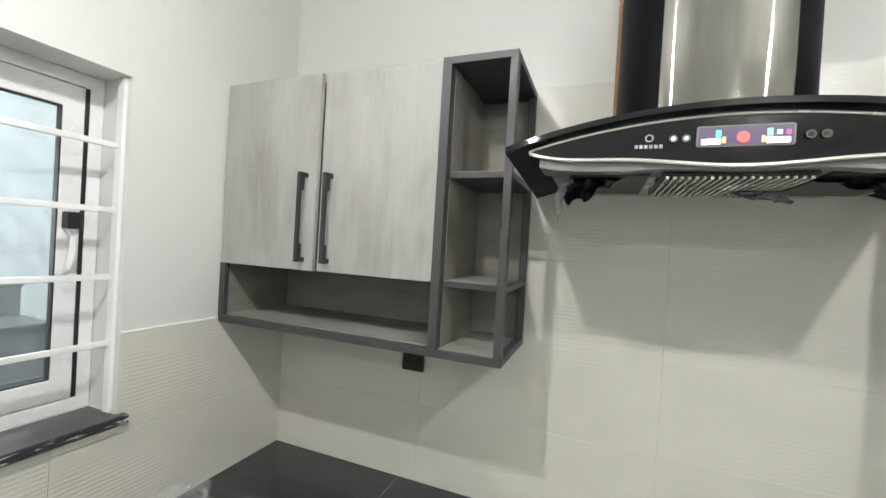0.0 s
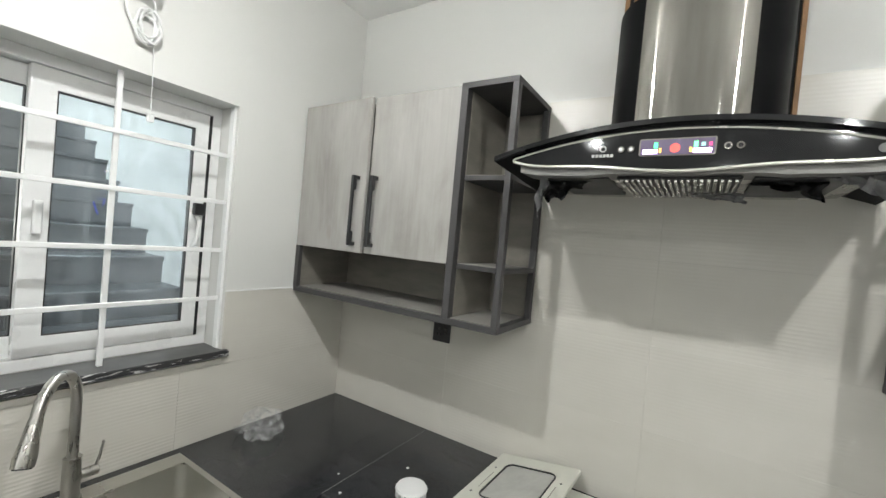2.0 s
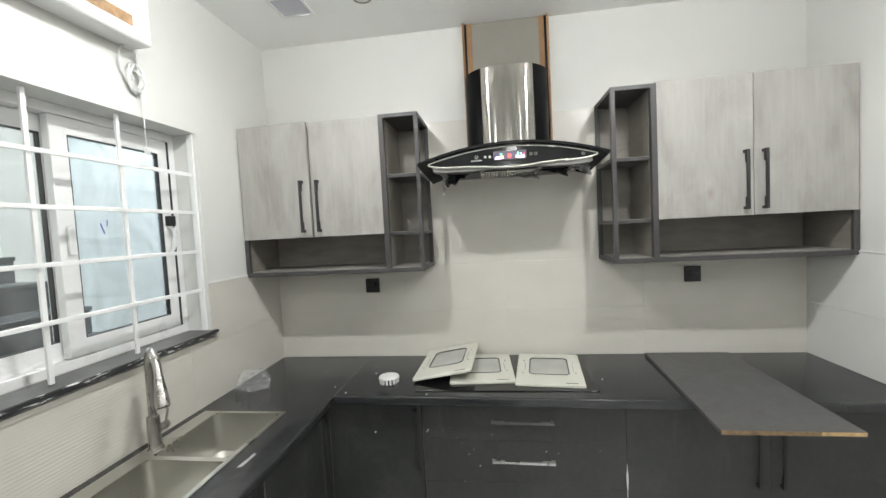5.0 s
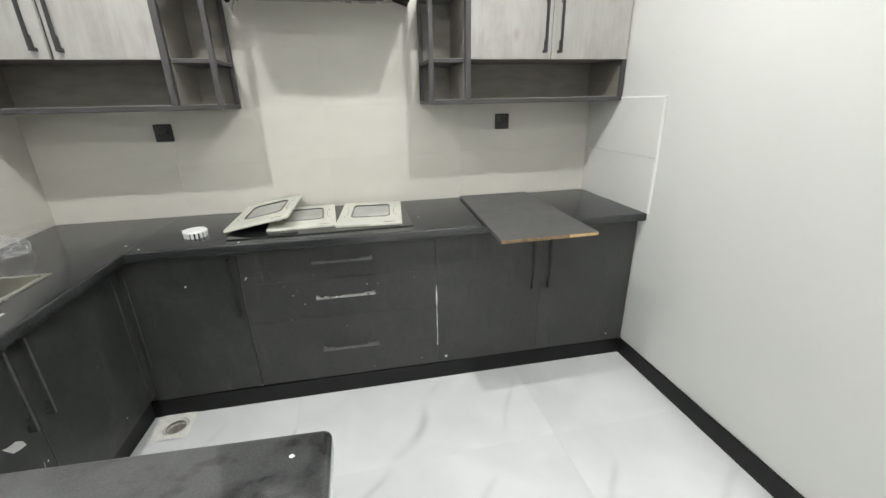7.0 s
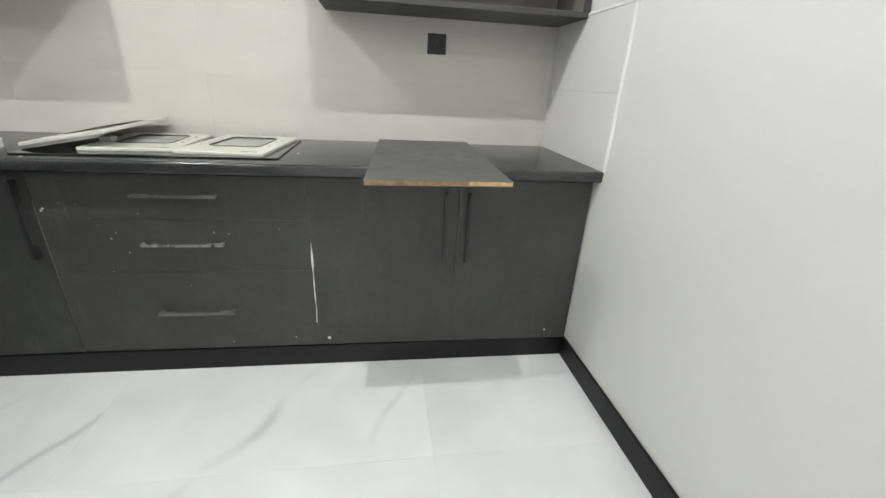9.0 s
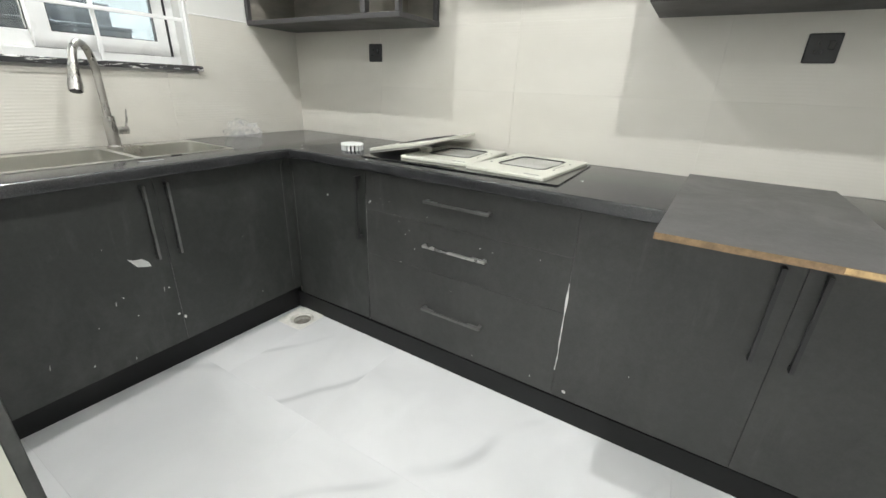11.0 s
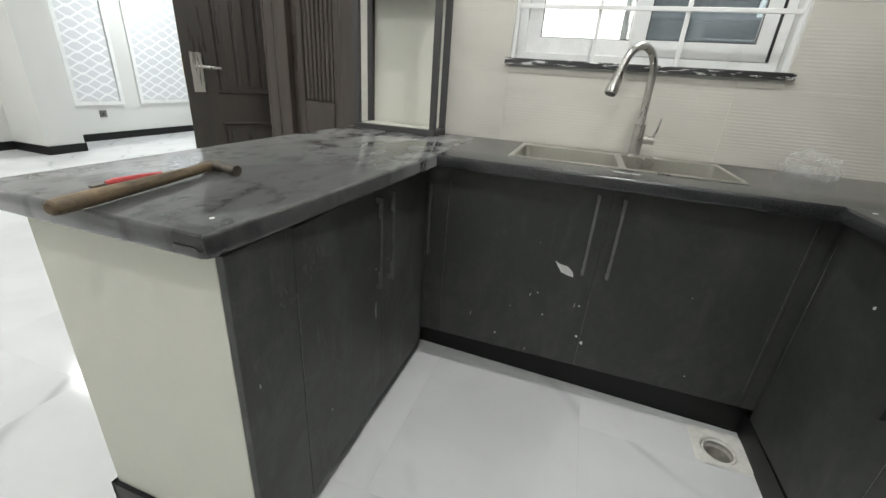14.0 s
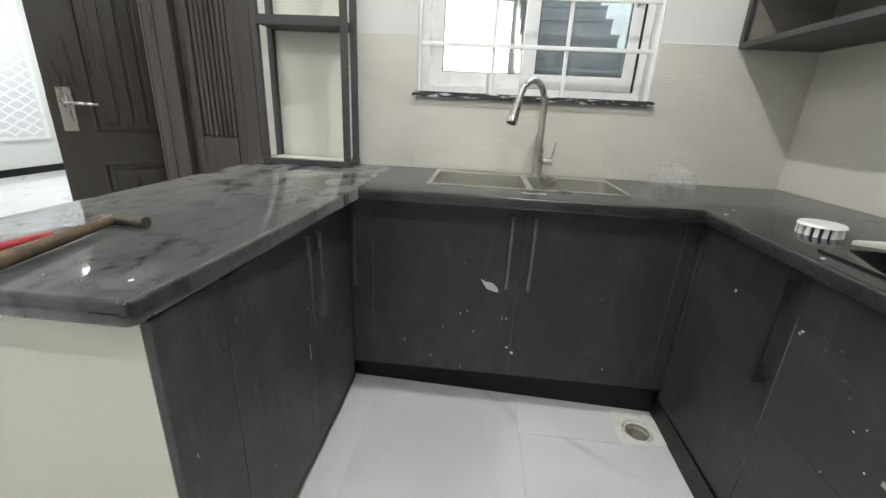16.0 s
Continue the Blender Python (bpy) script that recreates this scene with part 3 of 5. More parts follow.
solo("peninsula_wall", join(bx(PX - 0.02, PX, -2.31, FP - 0.0185, 0, BT - 0.003), bx(0.0, PX - 0.02, -2.31, -2.275, 0, BT - 0.003)), CREAM, "cream plastered end wall under the peninsula worktop", "wall", "structure")
solo("skirting_peninsula", join(bx(PX, PX + 0.012, -2.322, FP - 0.02, 0, 0.10, 0.002), bx(0.01, PX + 0.012, -2.322, -2.3105, 0, 0.10)), KICK, "dark skirting round the peninsula wall", "skirting", "structure")
# kicks
LEAN[0] = 0.042
solo("kick_north", bx(0.46, W - 0.013, FN + 0.002, FN + 0.016, 0, KH), KICK, "black kick board below the base cabinets", "kick board", "structure")
LEAN[0] = 0.0
kw = bx(0.446, 0.46, FP - 0.04, FN + 0.022, 0, 0.137)
for v in kw.verts:
    v.co.x += 0.046 * (v.co.y + 1.2)
solo("kick_west", kw, KICK, "black kick board below the sink cabinet", "kick board", "structure")
solo("kick_peninsula", bx(0.4605, PX - 0.0205, FP - 0.048, FP - 0.035, 0, 0.071), KICK, "black kick board below the peninsula", "kick board", "structure")
solo("skirting_east", bx(W - 0.013, W, FAR + 0.02, FN - 0.045, 0, 0.10, 0.002), KICK, "black skirting along the painted wall", "skirting", "structure")

# ---- worktop: three slabs, with the sink cut out ----
SX0, SX1, SY0, SY1 = 0.048, 0.442, -1.552, -0.785


def plate(cells, keep):
    """A worktop slab from grid cells, with eased free edges."""
    xs, ys = cells
    bm = bmesh.new()
    vert = {}

    def V(x, y):
        if (x, y) not in vert:
            vert[x, y] = bm.verts.new((x, y, CT))
        return vert[x, y]
    faces = []
    for xa, xb in zip(xs, xs[1:]):
        for ya, yb in zip(ys, ys[1:]):
            cx, cy = (xa + xb) / 2, (ya + yb) / 2
            if not (SX0 < cx < SX1 and SY0 < cy < SY1):
                faces.append(bm.faces.new((V(xa, ya), V(xb, ya), V(xb, yb), V(xa, yb))))
    r = bmesh.ops.extrude_face_region(bm, geom=faces)
    for g in r["geom"]:
        if isinstance(g, bmesh.types.BMVert):
            g.co.z = CT - 0.043
    bmesh.ops.recalc_face_normals(bm, faces=bm.faces[:])
    corner = [e for e in bm.edges if abs(e.verts[0].co.z - e.verts[1].co.z) > 0.02 and abs(e.verts[0].co.x - CPX) < 1e-4]
    if keep == "peninsula":
        bmesh.ops.bevel(bm, geom=corner, offset=0.018, segments=5, profile=0.5, affect="EDGES")

    def eased(e):
        a, c = e.verts
        if abs(a.co.z - c.co.z) > 1e-4 or len(e.link_faces) != 2 or e.calc_face_angle(0) < 0.5:
            return False
        m = (a.co + c.co) / 2
        if keep == "north":
            return abs(m.y - CE) < 1e-3
        if keep == "west":
            return abs(m.x - CWX) < 1e-3 and m.y < CE + 0.01
        return m.y < CP0 - 0.0005 and m.x > 0.01 or (abs(m.y - CP0) < 0.002 and m.x > CWX)
    bmesh.ops.bevel(bm, geom=[e for e in bm.edges if eased(e)], offset=0.008, segments=3, profile=0.5, affect="EDGES")
    return bm


wt = thing("worktop", (0.3, -1.2, CT - 0.043), "black polished granite worktop, dusty, round three sides", "worktop")
LEAN[0] = 0.042
part("slab", plate(([CWX + 0.001, 1.0, W - 0.001], [CE, -0.001]), "north"), GRANITE, wt, smooth=True)
LEAN[0] = 0.0
part("slab", plate(([0.001, SX0 + 0.012, SX1 - 0.012, CWX], [CP0 + 0.0005, SY0 + 0.012, SY1 - 0.012, -0.001]), "west"), GRANITE, wt, smooth=True)
pen = plate(([0.001, CWX, CPX], [CP1, CP0 - 0.0005]), "peninsula")
for v in pen.verts:
    if v.co.x > CWX and v.co.y > CP0 - 0.1:
        v.co.y -= 0.050 * (v.co.x - CWX) / (CPX - CWX)
part("slab", pen, GRANITED, wt, "granite slab hazed with dust", smooth=True)
JOINT = surface("grey_joint_filler", (0.17, 0.17, 0.165), 0.6, vary=0.3, scale=30)
part("joint", bx(CWX - 0.0003, CWX + 0.0013, CE + 0.004, -0.002, CT - 0.02, CT + 0.0003), JOINT, wt, "pale joint between the slabs")

# ---- window ----
win = tagged(new("window_1"), "white sliding kitchen window with bar grille and stone sill", "window", kind="structure")
win.location = (-0.1, (Y0 + Y1) / 2, Z0)
ORG[win.name] = Vector(win.location)


def frame_ring(x0, x1, y0, y1, z0, z1, wd, bevel=0.002):
    """A rectangular frame of four bars in a wall that runs along y, as one mesh."""
    bm = bmesh.new()
    ring = []
    for x in (x0, x1):
        ring.append([bm.verts.new((x, y, z)) for y, z in ((y0, z0), (y1, z0), (y1, z1), (y0, z1))])
        ring.append([bm.verts.new((x, y, z)) for y, z in ((y0 + wd, z0 + wd), (y1 - wd, z0 + wd), (y1 - wd, z1 - wd), (y0 + wd, z1 - wd))])
    o0, i0, o1, i1 = ring
    for k in range(4):
        n = (k + 1) % 4
        bm.faces.new((o0[k], o0[n], i0[n], i0[k]))
        bm.faces.new((o1[n], o1[k], i1[k], i1[n]))
        bm.faces.new((o0[n], o0[k], o1[k], o1[n]))
        bm.faces.new((i0[k], i0[n], i1[n], i1[k]))
    bmesh.ops.recalc_face_normals(bm, faces=bm.faces[:])
    if bevel:
        bmesh.ops.bevel(bm, geom=bm.edges[:], offset=bevel, segments=1, affect="EDGES")
    return bm


MEET = -1.165
part("window_frame", frame_ring(-0.199, -0.122, Y0 + 0.001, Y1 - 0.001, Z0 + 0.001, Z1 - 0.001, 0.036), UPVC, win, "white outer window frame")
part("track_rail", bx(-0.164, -0.160, Y0 + 0.038, Y1 - 0.038, Z0 + 0.037, Z0 + 0.05), UPVC, win)
for nm, ya, yb, xa in (("sash", MEET - 0.032, Y1 - 0.034, -0.156), ("sash", Y0 + 0.034, MEET + 0.032, -0.196)):
    sh = part(nm, frame_ring(xa, xa + 0.032, ya, yb, Z0 + 0.040, Z1 - 0.040, 0.062), UPVC, win, "white sliding sash")
    part("gasket", frame_ring(xa + 0.010, xa + 0.030, ya + 0.0605, yb - 0.0605, Z0 + 0.1005, Z1 - 0.1005, 0.005, 0), BLACKPLASTIC, sh, "black rubber gasket")
    pane = part("pane", bx(xa + 0.012, xa + 0.017, ya + 0.063, yb - 0.063, Z0 + 0.103, Z1 - 0.103), HAZEGLASS if ya > Y0 + 0.2 else GLASS, sh, "clear dusty glass")
    pane.visible_shadow = False
# Black strip put in for the shaded gap at the sash edge.
part("gap_strip", bx(-0.1235, -0.1205, Y1 - 0.047, Y1 - 0.037, Z0 + 0.04, Z1 - 0.04), BLACKPLASTIC, win, "black strip drawn for the dark gap beside the sash")
lt = part("latch", bx(-0.124, -0.098, Y1 - 0.088, Y1 - 0.050, 1.765, 1.812, 0.003), BLACKPLASTIC, win, "black sash latch")
part("pull_handle", tube(bmesh.new(), [(-0.122, Y1 - 0.07, 1.765), (-0.094, Y1 - 0.072, 1.745), (-0.090, Y1 - 0.074, 1.70), (-0.102, Y1 - 0.078, 1.655), (-0.124, Y1 - 0.08, 1.64)], 0.009, 8), WHITEPLASTIC, win, "white curved pull", smooth=True)
part("pull_handle", bx(-0.124, -0.106, MEET - 0.010, MEET + 0.012, 1.66, 1.765, 0.004), WHITEPLASTIC, win, "white flat pull")
# grille
gx = -0.030
for z in (1.447, 1.636, 1.824, 2.006):
    part("grille_bar", bx(gx - 0.005, gx + 0.005, Y0 + 0.012, Y1 - 0.012, z - 0.008, z + 0.008, 0.0015), BARPAINT, win)
for y in (-1.332, -1.012):
    part("grille_upright", bx(gx - 0.0165, gx - 0.0055, y - 0.008, y + 0.008, Z0 + 0.002, Z1 - 0.002, 0.0015), BARPAINT, win)
for y in (Y0 + 0.006, Y1 - 0.006):
    part("grille_side", bx(gx - 0.014, gx + 0.014, y - 0.0055, y + 0.0055, Z0 + 0.002, Z1 - 0.002, 0.0015), BARPAINT, win)


def chipped_sill():
    m, nt, b = nodes_of("chipped_black_sill_stone")
    v = coords(nt)
    n = noise_tex(nt, coords(nt, (6, 5, 40)), 3.0, 5.0, 0.62, 0.3)
    c = ramp(nt, n, [(0.0, (0.02, 0.02, 0.022)), (0.575, (0.03, 0.03, 0.032)), (0.59, (0.70, 0.70, 0.68)), (1.0, (0.8, 0.8, 0.78))])
    geo = nt.nodes.new("ShaderNodeNewGeometry")
    sp = nt.nodes.new("ShaderNodeSeparateXYZ")
    nt.links.new(geo.outputs["Normal"], sp.inputs[0])
    edge = ramp(nt, sp.outputs["Z"], [(0.0, (1, 1, 1)), (0.85, (1, 1, 1)), (0.95, (0, 0, 0))])
    top = ramp(nt, noise_tex(nt, v, 9.0, 4.0), [(0.35, (0.035, 0.035, 0.037)), (0.7, (0.09, 0.09, 0.088))])
    nt.links.new(mix(nt, edge, top, c), b.inputs["Base Color"])
    b.inputs["Roughness"].default_value = 0.35
    return m


sill = slab(bmesh.new(), [(-0.121, Y0 + 0.001), (-0.121, Y1 - 0.001), (0.0, Y1 - 0.001), (0.0, Y1 + 0.018), (0.028, Y1 + 0.018), (0.028, Y0 - 0.018), (0.0, Y0 - 0.018), (0.0, Y0 + 0.001)], Z0 - 0.024, Z0 + 0.0, 0.003, 1)
bmesh.ops.translate(sill, verts=sill.verts[:], vec=(0.0005, 0, 0.0008))
part("window_sill", sill, chipped_sill(), win, "black stone sill with chipped white-paint edge")

# ---- staircase beyond the window ----
st = thing("staircase", (-1.5, -0.8, 0), "dark grey stone staircase in the white stairwell", "staircase")
for k in range(13):
    x1, z1 = -0.8 - 0.257 * (k - 4), 1.165 + 0.161 * (k - 4)
    if x1 > -0.22:
        continue
    s = part("step", bx(max(x1 - 0.257, -3.09), x1, -1.09, -0.31, max(0, z1 - 0.55), z1 - 0.025), STAIRSTONE, st)
    part("tread", bx(max(x1 - 0.256, -3.09), x1 + 0.012, -1.092, -0.305, z1 - 0.0245, z1, 0.003), STAIRSTONE, s)
# Glowing pane assumed for the bright patch, widened over the lit wall beside it.
bw = thing("stairwell_glow", (-3.09, -1.75, 1.5), "added glowing pane for the bright patch in the stairwell", "window")
part("pane", bx(-3.098, -3.085, -2.36, -1.13, 1.32, 2.30), emitter("stairwell_glow_pane", (1.0, 0.97, 0.90), 6.0), bw)
part("frame", frame_ring(-3.098, -3.07, -2.40, -1.09, 1.28, 2.34, 0.04), UPVC, bw)

# ---- air unit and cable over the window ----
au = thing("air_conditioner", (0.06, -1.4, 2.46), "white wall air conditioner above the window", "air conditioner")
part("casing", bx(0.001, 0.105, -1.75, -0.965, 2.455, 2.72, 0.012, 3), WHITEPLASTIC, au, smooth=True)
part("louvre", bx(0.03, 0.1062, -1.70, -1.02, 2.462, 2.478, 0.002), WHITEPLASTIC, au)
part("sticker", bx(0.1052, 0.1062, -1.62, -1.05, 2.50, 2.54, 0.0), surface("brown_sticker", (0.32, 0.20, 0.11), 0.4, vary=0.5, scale=25), au, "brown printed sticker")
cb = thing("coiled_cable", (0.02, -0.97, 2.3), "coil of white cable hanging under the air conditioner", "cable")
loop = []
for k in range(110):
    a = 2 * math.pi * k / 22 + 0.6
    r = 0.036 + 0.010 * math.sin(k * 0.37)
    loop.append((0.012 + 0.018 * (k / 110) + 0.004 * math.sin(k * 1.3), -0.972 + r * math.cos(a) * 0.8, 2.345 + r * 1.25 * math.sin(a)))
part("coil", tube(bmesh.new(), loop, 0.0042, 6), WHITEPLASTIC, cb, smooth=True)
part("lead", tube(bmesh.new(), [(0.03, -1.02, 2.458), (0.022, -1.035, 2.43), (0.016, -1.03, 2.38), (0.014, -1.0, 2.32), (0.016, -0.97, 2.30)], 0.004, 6), WHITEPLASTIC, cb, smooth=True)
part("lead", tube(bmesh.new(), [(0.028, -0.975, 2.458), (0.02, -0.955, 2.42), (0.018, -0.95, 2.37)], 0.004, 6), WHITEPLASTIC, cb, smooth=True)
part("pull_cord", tube(bmesh.new(), [(0.022, -0.955, 2.36), (0.02, -0.948, 2.22), (0.02, -0.945, 2.075)], 0.0018, 5), WHITEPLASTIC, cb, smooth=True)
part("plug", bx(0.014, 0.028, -0.955, -0.936, 2.05, 2.076, 0.002), WHITEPLASTIC, cb)


# ---- sockets ----
def socket(x, z, place):
    s = thing("wall_socket", (x, -0.01, z), "black square wall socket on the cream tiles", "socket", "wall sockets")
    part("plate", bx(x - 0.044, x + 0.044, -0.019, -0.0095, z - 0.044, z + 0.044, 0.004, 2), BLACKPLASTIC, s)
    part("rocker", bx(x + 0.012, x + 0.030, -0.022, -0.0192, z - 0.004, z + 0.022, 0.001), BLACKGLASS, s)
    for dx, dz in ((-0.012, 0.016), (-0.020, -0.010), (-0.002, -0.010)):
        part("pin_hole", bx(x + dx - 0.003, x + dx + 0.003, -0.0196, -0.0192, z + dz - 0.005, z + dz + 0.005), BLACKGLASS, s)


socket(0.634, 1.352, "north")
socket(2.498, 1.357, "north")

# ---- cooker hood ----
HC, HY = 1.497, -0.475
hood = thing("cooker_hood", (HC, -0.25, 1.93), "black curved-glass cooker hood with polished steel chimney", "cooker hood")


def arc(x, drop=0.0):
    u = (x - HC) / 0.455
    return 2.082 - 0.080 * u * u - drop


def sheet(fz0, fz1, fy0, fy1, xa, xb, n=36, drop=0.0):
    """A plate between two curves over x."""
    bm = bmesh.new()
    rows = []
    for k in range(n + 1):
        x = xa + (xb - xa) * k / n
        rows.append([bm.verts.new((x, y, z)) for y, z in ((fy0(x), fz0(x)), (fy1(x), fz0(x) - drop), (fy1(x), fz1(x) - drop), (fy0(x), fz1(x)))])
    for a, c in zip(rows, rows[1:]):
        for k in range(4):
            n2 = (k + 1) % 4
            bm.faces.new((a[k], a[n2], c[n2], c[k]))
    bm.faces.new(rows[0][::-1])
    bm.faces.new(rows[-1])
    return bm


def bow(x):
    u = abs(x - HC) / 0.455
    return HY - 0.006 * u * u


part("canopy_glass", sheet(lambda x: arc(x, 0.012), arc, lambda x: bow(x) - 0.019, lambda x: -0.012, HC - 0.447, HC + 0.447, drop=0.036), BLACKGLASS, hood, "black curved glass visor", smooth=True)

# Added dull sheets that keep bright wall reflections off the visor's underside.
for xa, xb in ((HC - 0.4465, HC - 0.361), (HC + 0.361, HC + 0.4465)):
    part("visor_dark_sheet", sheet(lambda x: arc(x, 0.0145), lambda x: arc(x, 0.0122), lambda x: bow(x) - 0.0185, lambda x: -0.013, xa, xb, 10, 0.036), MATTBLACK, hood, "dull black sheet added to keep the visor underside dark", smooth=True)


def low(x):
    u = min(1.0, abs(x - HC) / 0.415)
    return 1.992 - 0.030 * (1 - u ** 6) - 0.008 * math.cos((x - HC) * 13) * (1 - u * u) + 0.006


part("control_panel", sheet(low, lambda x: arc(x, 0.013), lambda x: bow(x) + 0.0, lambda x: bow(x) + 0.018, HC - 0.400, HC + 0.400), BLACKGLASS, hood, "black glass control panel", smooth=True)
top_line = [(HC - 0.395 + 0.79 * k / 40, bow(HC - 0.395 + 0.79 * k / 40) - 0.002, arc(HC - 0.395 + 0.79 * k / 40, 0.0235)) for k in range(41)]
low_line = [(x, y, low(x) + 0.002) for x, y, z in top_line]
CREAMTRIM = surface("pale_chrome_trim", (0.72, 0.70, 0.64), 0.22, metal=0.55, vary=0.05, bumps=0.0)
part("trim_line", tube(bmesh.new(), top_line, 0.0027, 6), CREAMTRIM, hood, "thin pale trim line", smooth=True)
part("trim_line", tube(bmesh.new(), [top_line[0]] + [(x, y, z) for x, y, z in low_line] + [top_line[-1]], 0.0042, 6), CREAMTRIM, hood, "pale trim line", smooth=True)
# steel underside with the filter
ub = bmesh.new()
prof = [(-0.445, 1.972), (-0.43, 1.958), (-0.06, 1.958), (-0.012, 1.985), (-0.012, 2.0), (-0.43, 2.02)]
ends = []
for x, s in ((HC - 0.36, 0.85), (HC - 0.27, 1.0), (HC + 0.27, 1.0), (HC + 0.36, 0.85)):
    ends.append([ub.verts.new((x, y, 2.0 + (z - 2.0) * s if z < 2 else z - 0.02 * (s < 1))) for y, z in prof])
for a, c in zip(ends, ends[1:]):
    for k in range(6):
        ub.faces.new((a[k], a[(k + 1) % 6], c[(k + 1) % 6], c[k]))
ub.faces.new(ends[0][::-1])
ub.faces.new(ends[-1])
part("underside", ub, STEEL, hood, "brushed steel underside")
lip = sheet(lambda x: low(x) - 0.004 - 0.016 * min(1, ((x - HC) / 0.2) ** 2), lambda x: low(x) - 0.001, lambda x: bow(x) + 0.006, lambda x: -0.38, HC - 0.375, HC + 0.375, 30)
part("front_lip", lip, surface("dull_grey_steel", (0.20, 0.195, 0.185), 0.45, metal=0.4, vary=0.2, bumps=0.0), hood, "grey steel lip under the panel")
part("filter_tray", bx(HC - 0.13, HC + 0.13, -0.44, -0.15, 1.950, 1.9575, 0.002), BLACKPLASTIC, hood, "dark filter recess")
for k in range(19):
    x = HC - 0.119 + 0.2385 * k / 18
    part("filter_slat", bx(x - 0.0035, x + 0.0035, -0.436, -0.155, 1.9435, 1.9495, 0.001), CREAMTRIM, hood)
for sx in (-1, 1):
    xa, xb = sorted((HC + sx * 0.15, HC + sx * 0.31))
    part("lamp_plate", bx(xa, xb, -0.43, -0.14, 1.9525, 1.9575, 0.001), BLACKPLASTIC, hood, "dark lamp plate")


def film(x0, x1, y, z_top, hang, seed, n=22, m=9):
    """Crumpled protective film hanging from an edge."""
    bm = bmesh.new()
    g = []
    for i in range(n + 1):
        u = i / n
        w0 = 1 - u if x1 < HC else u
        edge = hang * (0.25 + 0.75 * w0) * (0.85 + 0.45 * noise.noise(Vector((u * 4 + seed, seed, 0))))
        col = []
        for j in range(m + 1):
            v = j / m
            p = Vector((x0 + (x1 - x0) * u, y, z_top - edge * v))
            w = noise.noise_vector(Vector((u * 6 + seed, v * 3, 0.5)))
            col.append(bm.verts.new(p + Vector((w.x * 0.016, w.y * 0.03 * (0.3 + v), w.z * 0.006))))
        g.append(col)
    for i in range(n):
        for j in range(m):
            bm.faces.new((g[i][j], g[i + 1][j], g[i + 1][j + 1], g[i][j + 1]))
    r = bmesh.ops.solidify(bm, geom=bm.faces[:], thickness=0.0008)
    return bm


BLACKFILM = surface("torn_black_film", (0.012, 0.012, 0.013), 0.3, vary=0.2, bumps=0.2, bdist=0.004)
CLEARFILM = surface("torn_grey_film", (0.36, 0.36, 0.36), 0.25, vary=0.25, scale=30, bumps=0.3, bdist=0.004)
part("black_film", film(HC - 0.325, HC - 0.20, -0.40, 1.962, 0.08, 3), BLACKFILM, hood, "torn black protective film", smooth=True)
part("black_film", film(HC + 0.15, HC + 0.28, -0.38, 1.962, 0.06, 8), BLACKFILM, hood, "torn black protective film", smooth=True)
part("clear_film", film(HC - 0.338, HC - 0.312, -0.425, 1.965, 0.14, 5, 6, 10), CLEARFILM, hood, "torn clear protective film", smooth=True)
part("clear_film", film(HC + 0.03, HC + 0.15, -0.26, 1.944, 0.032, 12), CLEARFILM, hood, "crumpled clear film", smooth=True)
part("clear_film", film(HC + 0.27, HC + 0.372, -0.432, 1.975, 0.085, 21, 10, 8), CLEARFILM, hood, "crumpled clear film", smooth=True)

# controls
PF = HY - 0.0015


def disc(x, z, r, depth, y=PF):
    return cyl(bmesh.new(), (x, y + 0.004, z), (x, y - depth, z), r, n=20)


dp = part("display", slab(bmesh.new(), rounded(1.4175 - HC, 1.5715 - HC, -0.019, 0.021, 0.005), 0, 0.004), GREYBOARD, hood, "grey-framed display")
dp.matrix_basis = Matrix.Translation(Vector((HC, PF + 0.003, 2.0165)) - ORG[hood.name]) @ Matrix.Rotation(radians(90), 4, "X")
me = dp.data
for v in me.vertices:
    v.co += ORG[hood.name]
DG = [("screen", 1.421, 1.568, 1.9995, 2.0345, (0.10, 0.08, 0.13), 0.7),
      ("bar_light", 1.426, 1.457, 2.002, 2.012, (0.80, 0.6, 1.0), 6.0), ("bar_light", 1.528, 1.563, 2.002, 2.012, (0.88, 0.6, 1.0), 6.0),
      ("green_light", 1.449, 1.457, 2.015, 2.028, (0.1, 1.0, 0.35), 2.2), ("green_light", 1.529, 1.537, 2.015, 2.028, (0.2, 1.0, 0.4), 2.2),
      ("amber_light", 1.460, 1.465, 2.004, 2.015, (1.0, 0.6, 0.15), 1.8), ("amber_light", 1.521, 1.526, 2.004, 2.015, (1.0, 0.65, 0.15), 1.8),
      ("pale_light", 1.543, 1.551, 2.017, 2.025, (0.5, 0.9, 0.85), 0.9), ("red_light", 1.557, 1.564, 2.017, 2.025, (0.8, 0.1, 0.3), 0.8)]
for k, (nm, xa, xb, za, zb, col, es) in enumerate(DG):
    part(nm, bx(xa, xb, PF - 0.0022 - 0.0008 * (k > 0), PF - 0.0012, za, zb), emitter("display_" + nm + str(k), col, es), hood)
part("red_dome_light", join(disc(1.4925, 2.014, 0.0100, 0.0036)), emitter("display_red", (1.0, 0.12, 0.1), 1.3), hood)
for x in (1.378, 1.400, 1.592, 1.614):
    b = part("button", disc(x, 2.015, 0.0078, 0.004), MIRROR, hood, "round chrome button", smooth=True)
    part("button_face", disc(x, 2.015, 0.0042, 0.0052), BLACKPLASTIC if x > 1.5 else WHITEPLASTIC, b)
LOGO = surface("grey_print", (0.45, 0.45, 0.44), 0.5, vary=0.05, bumps=0)
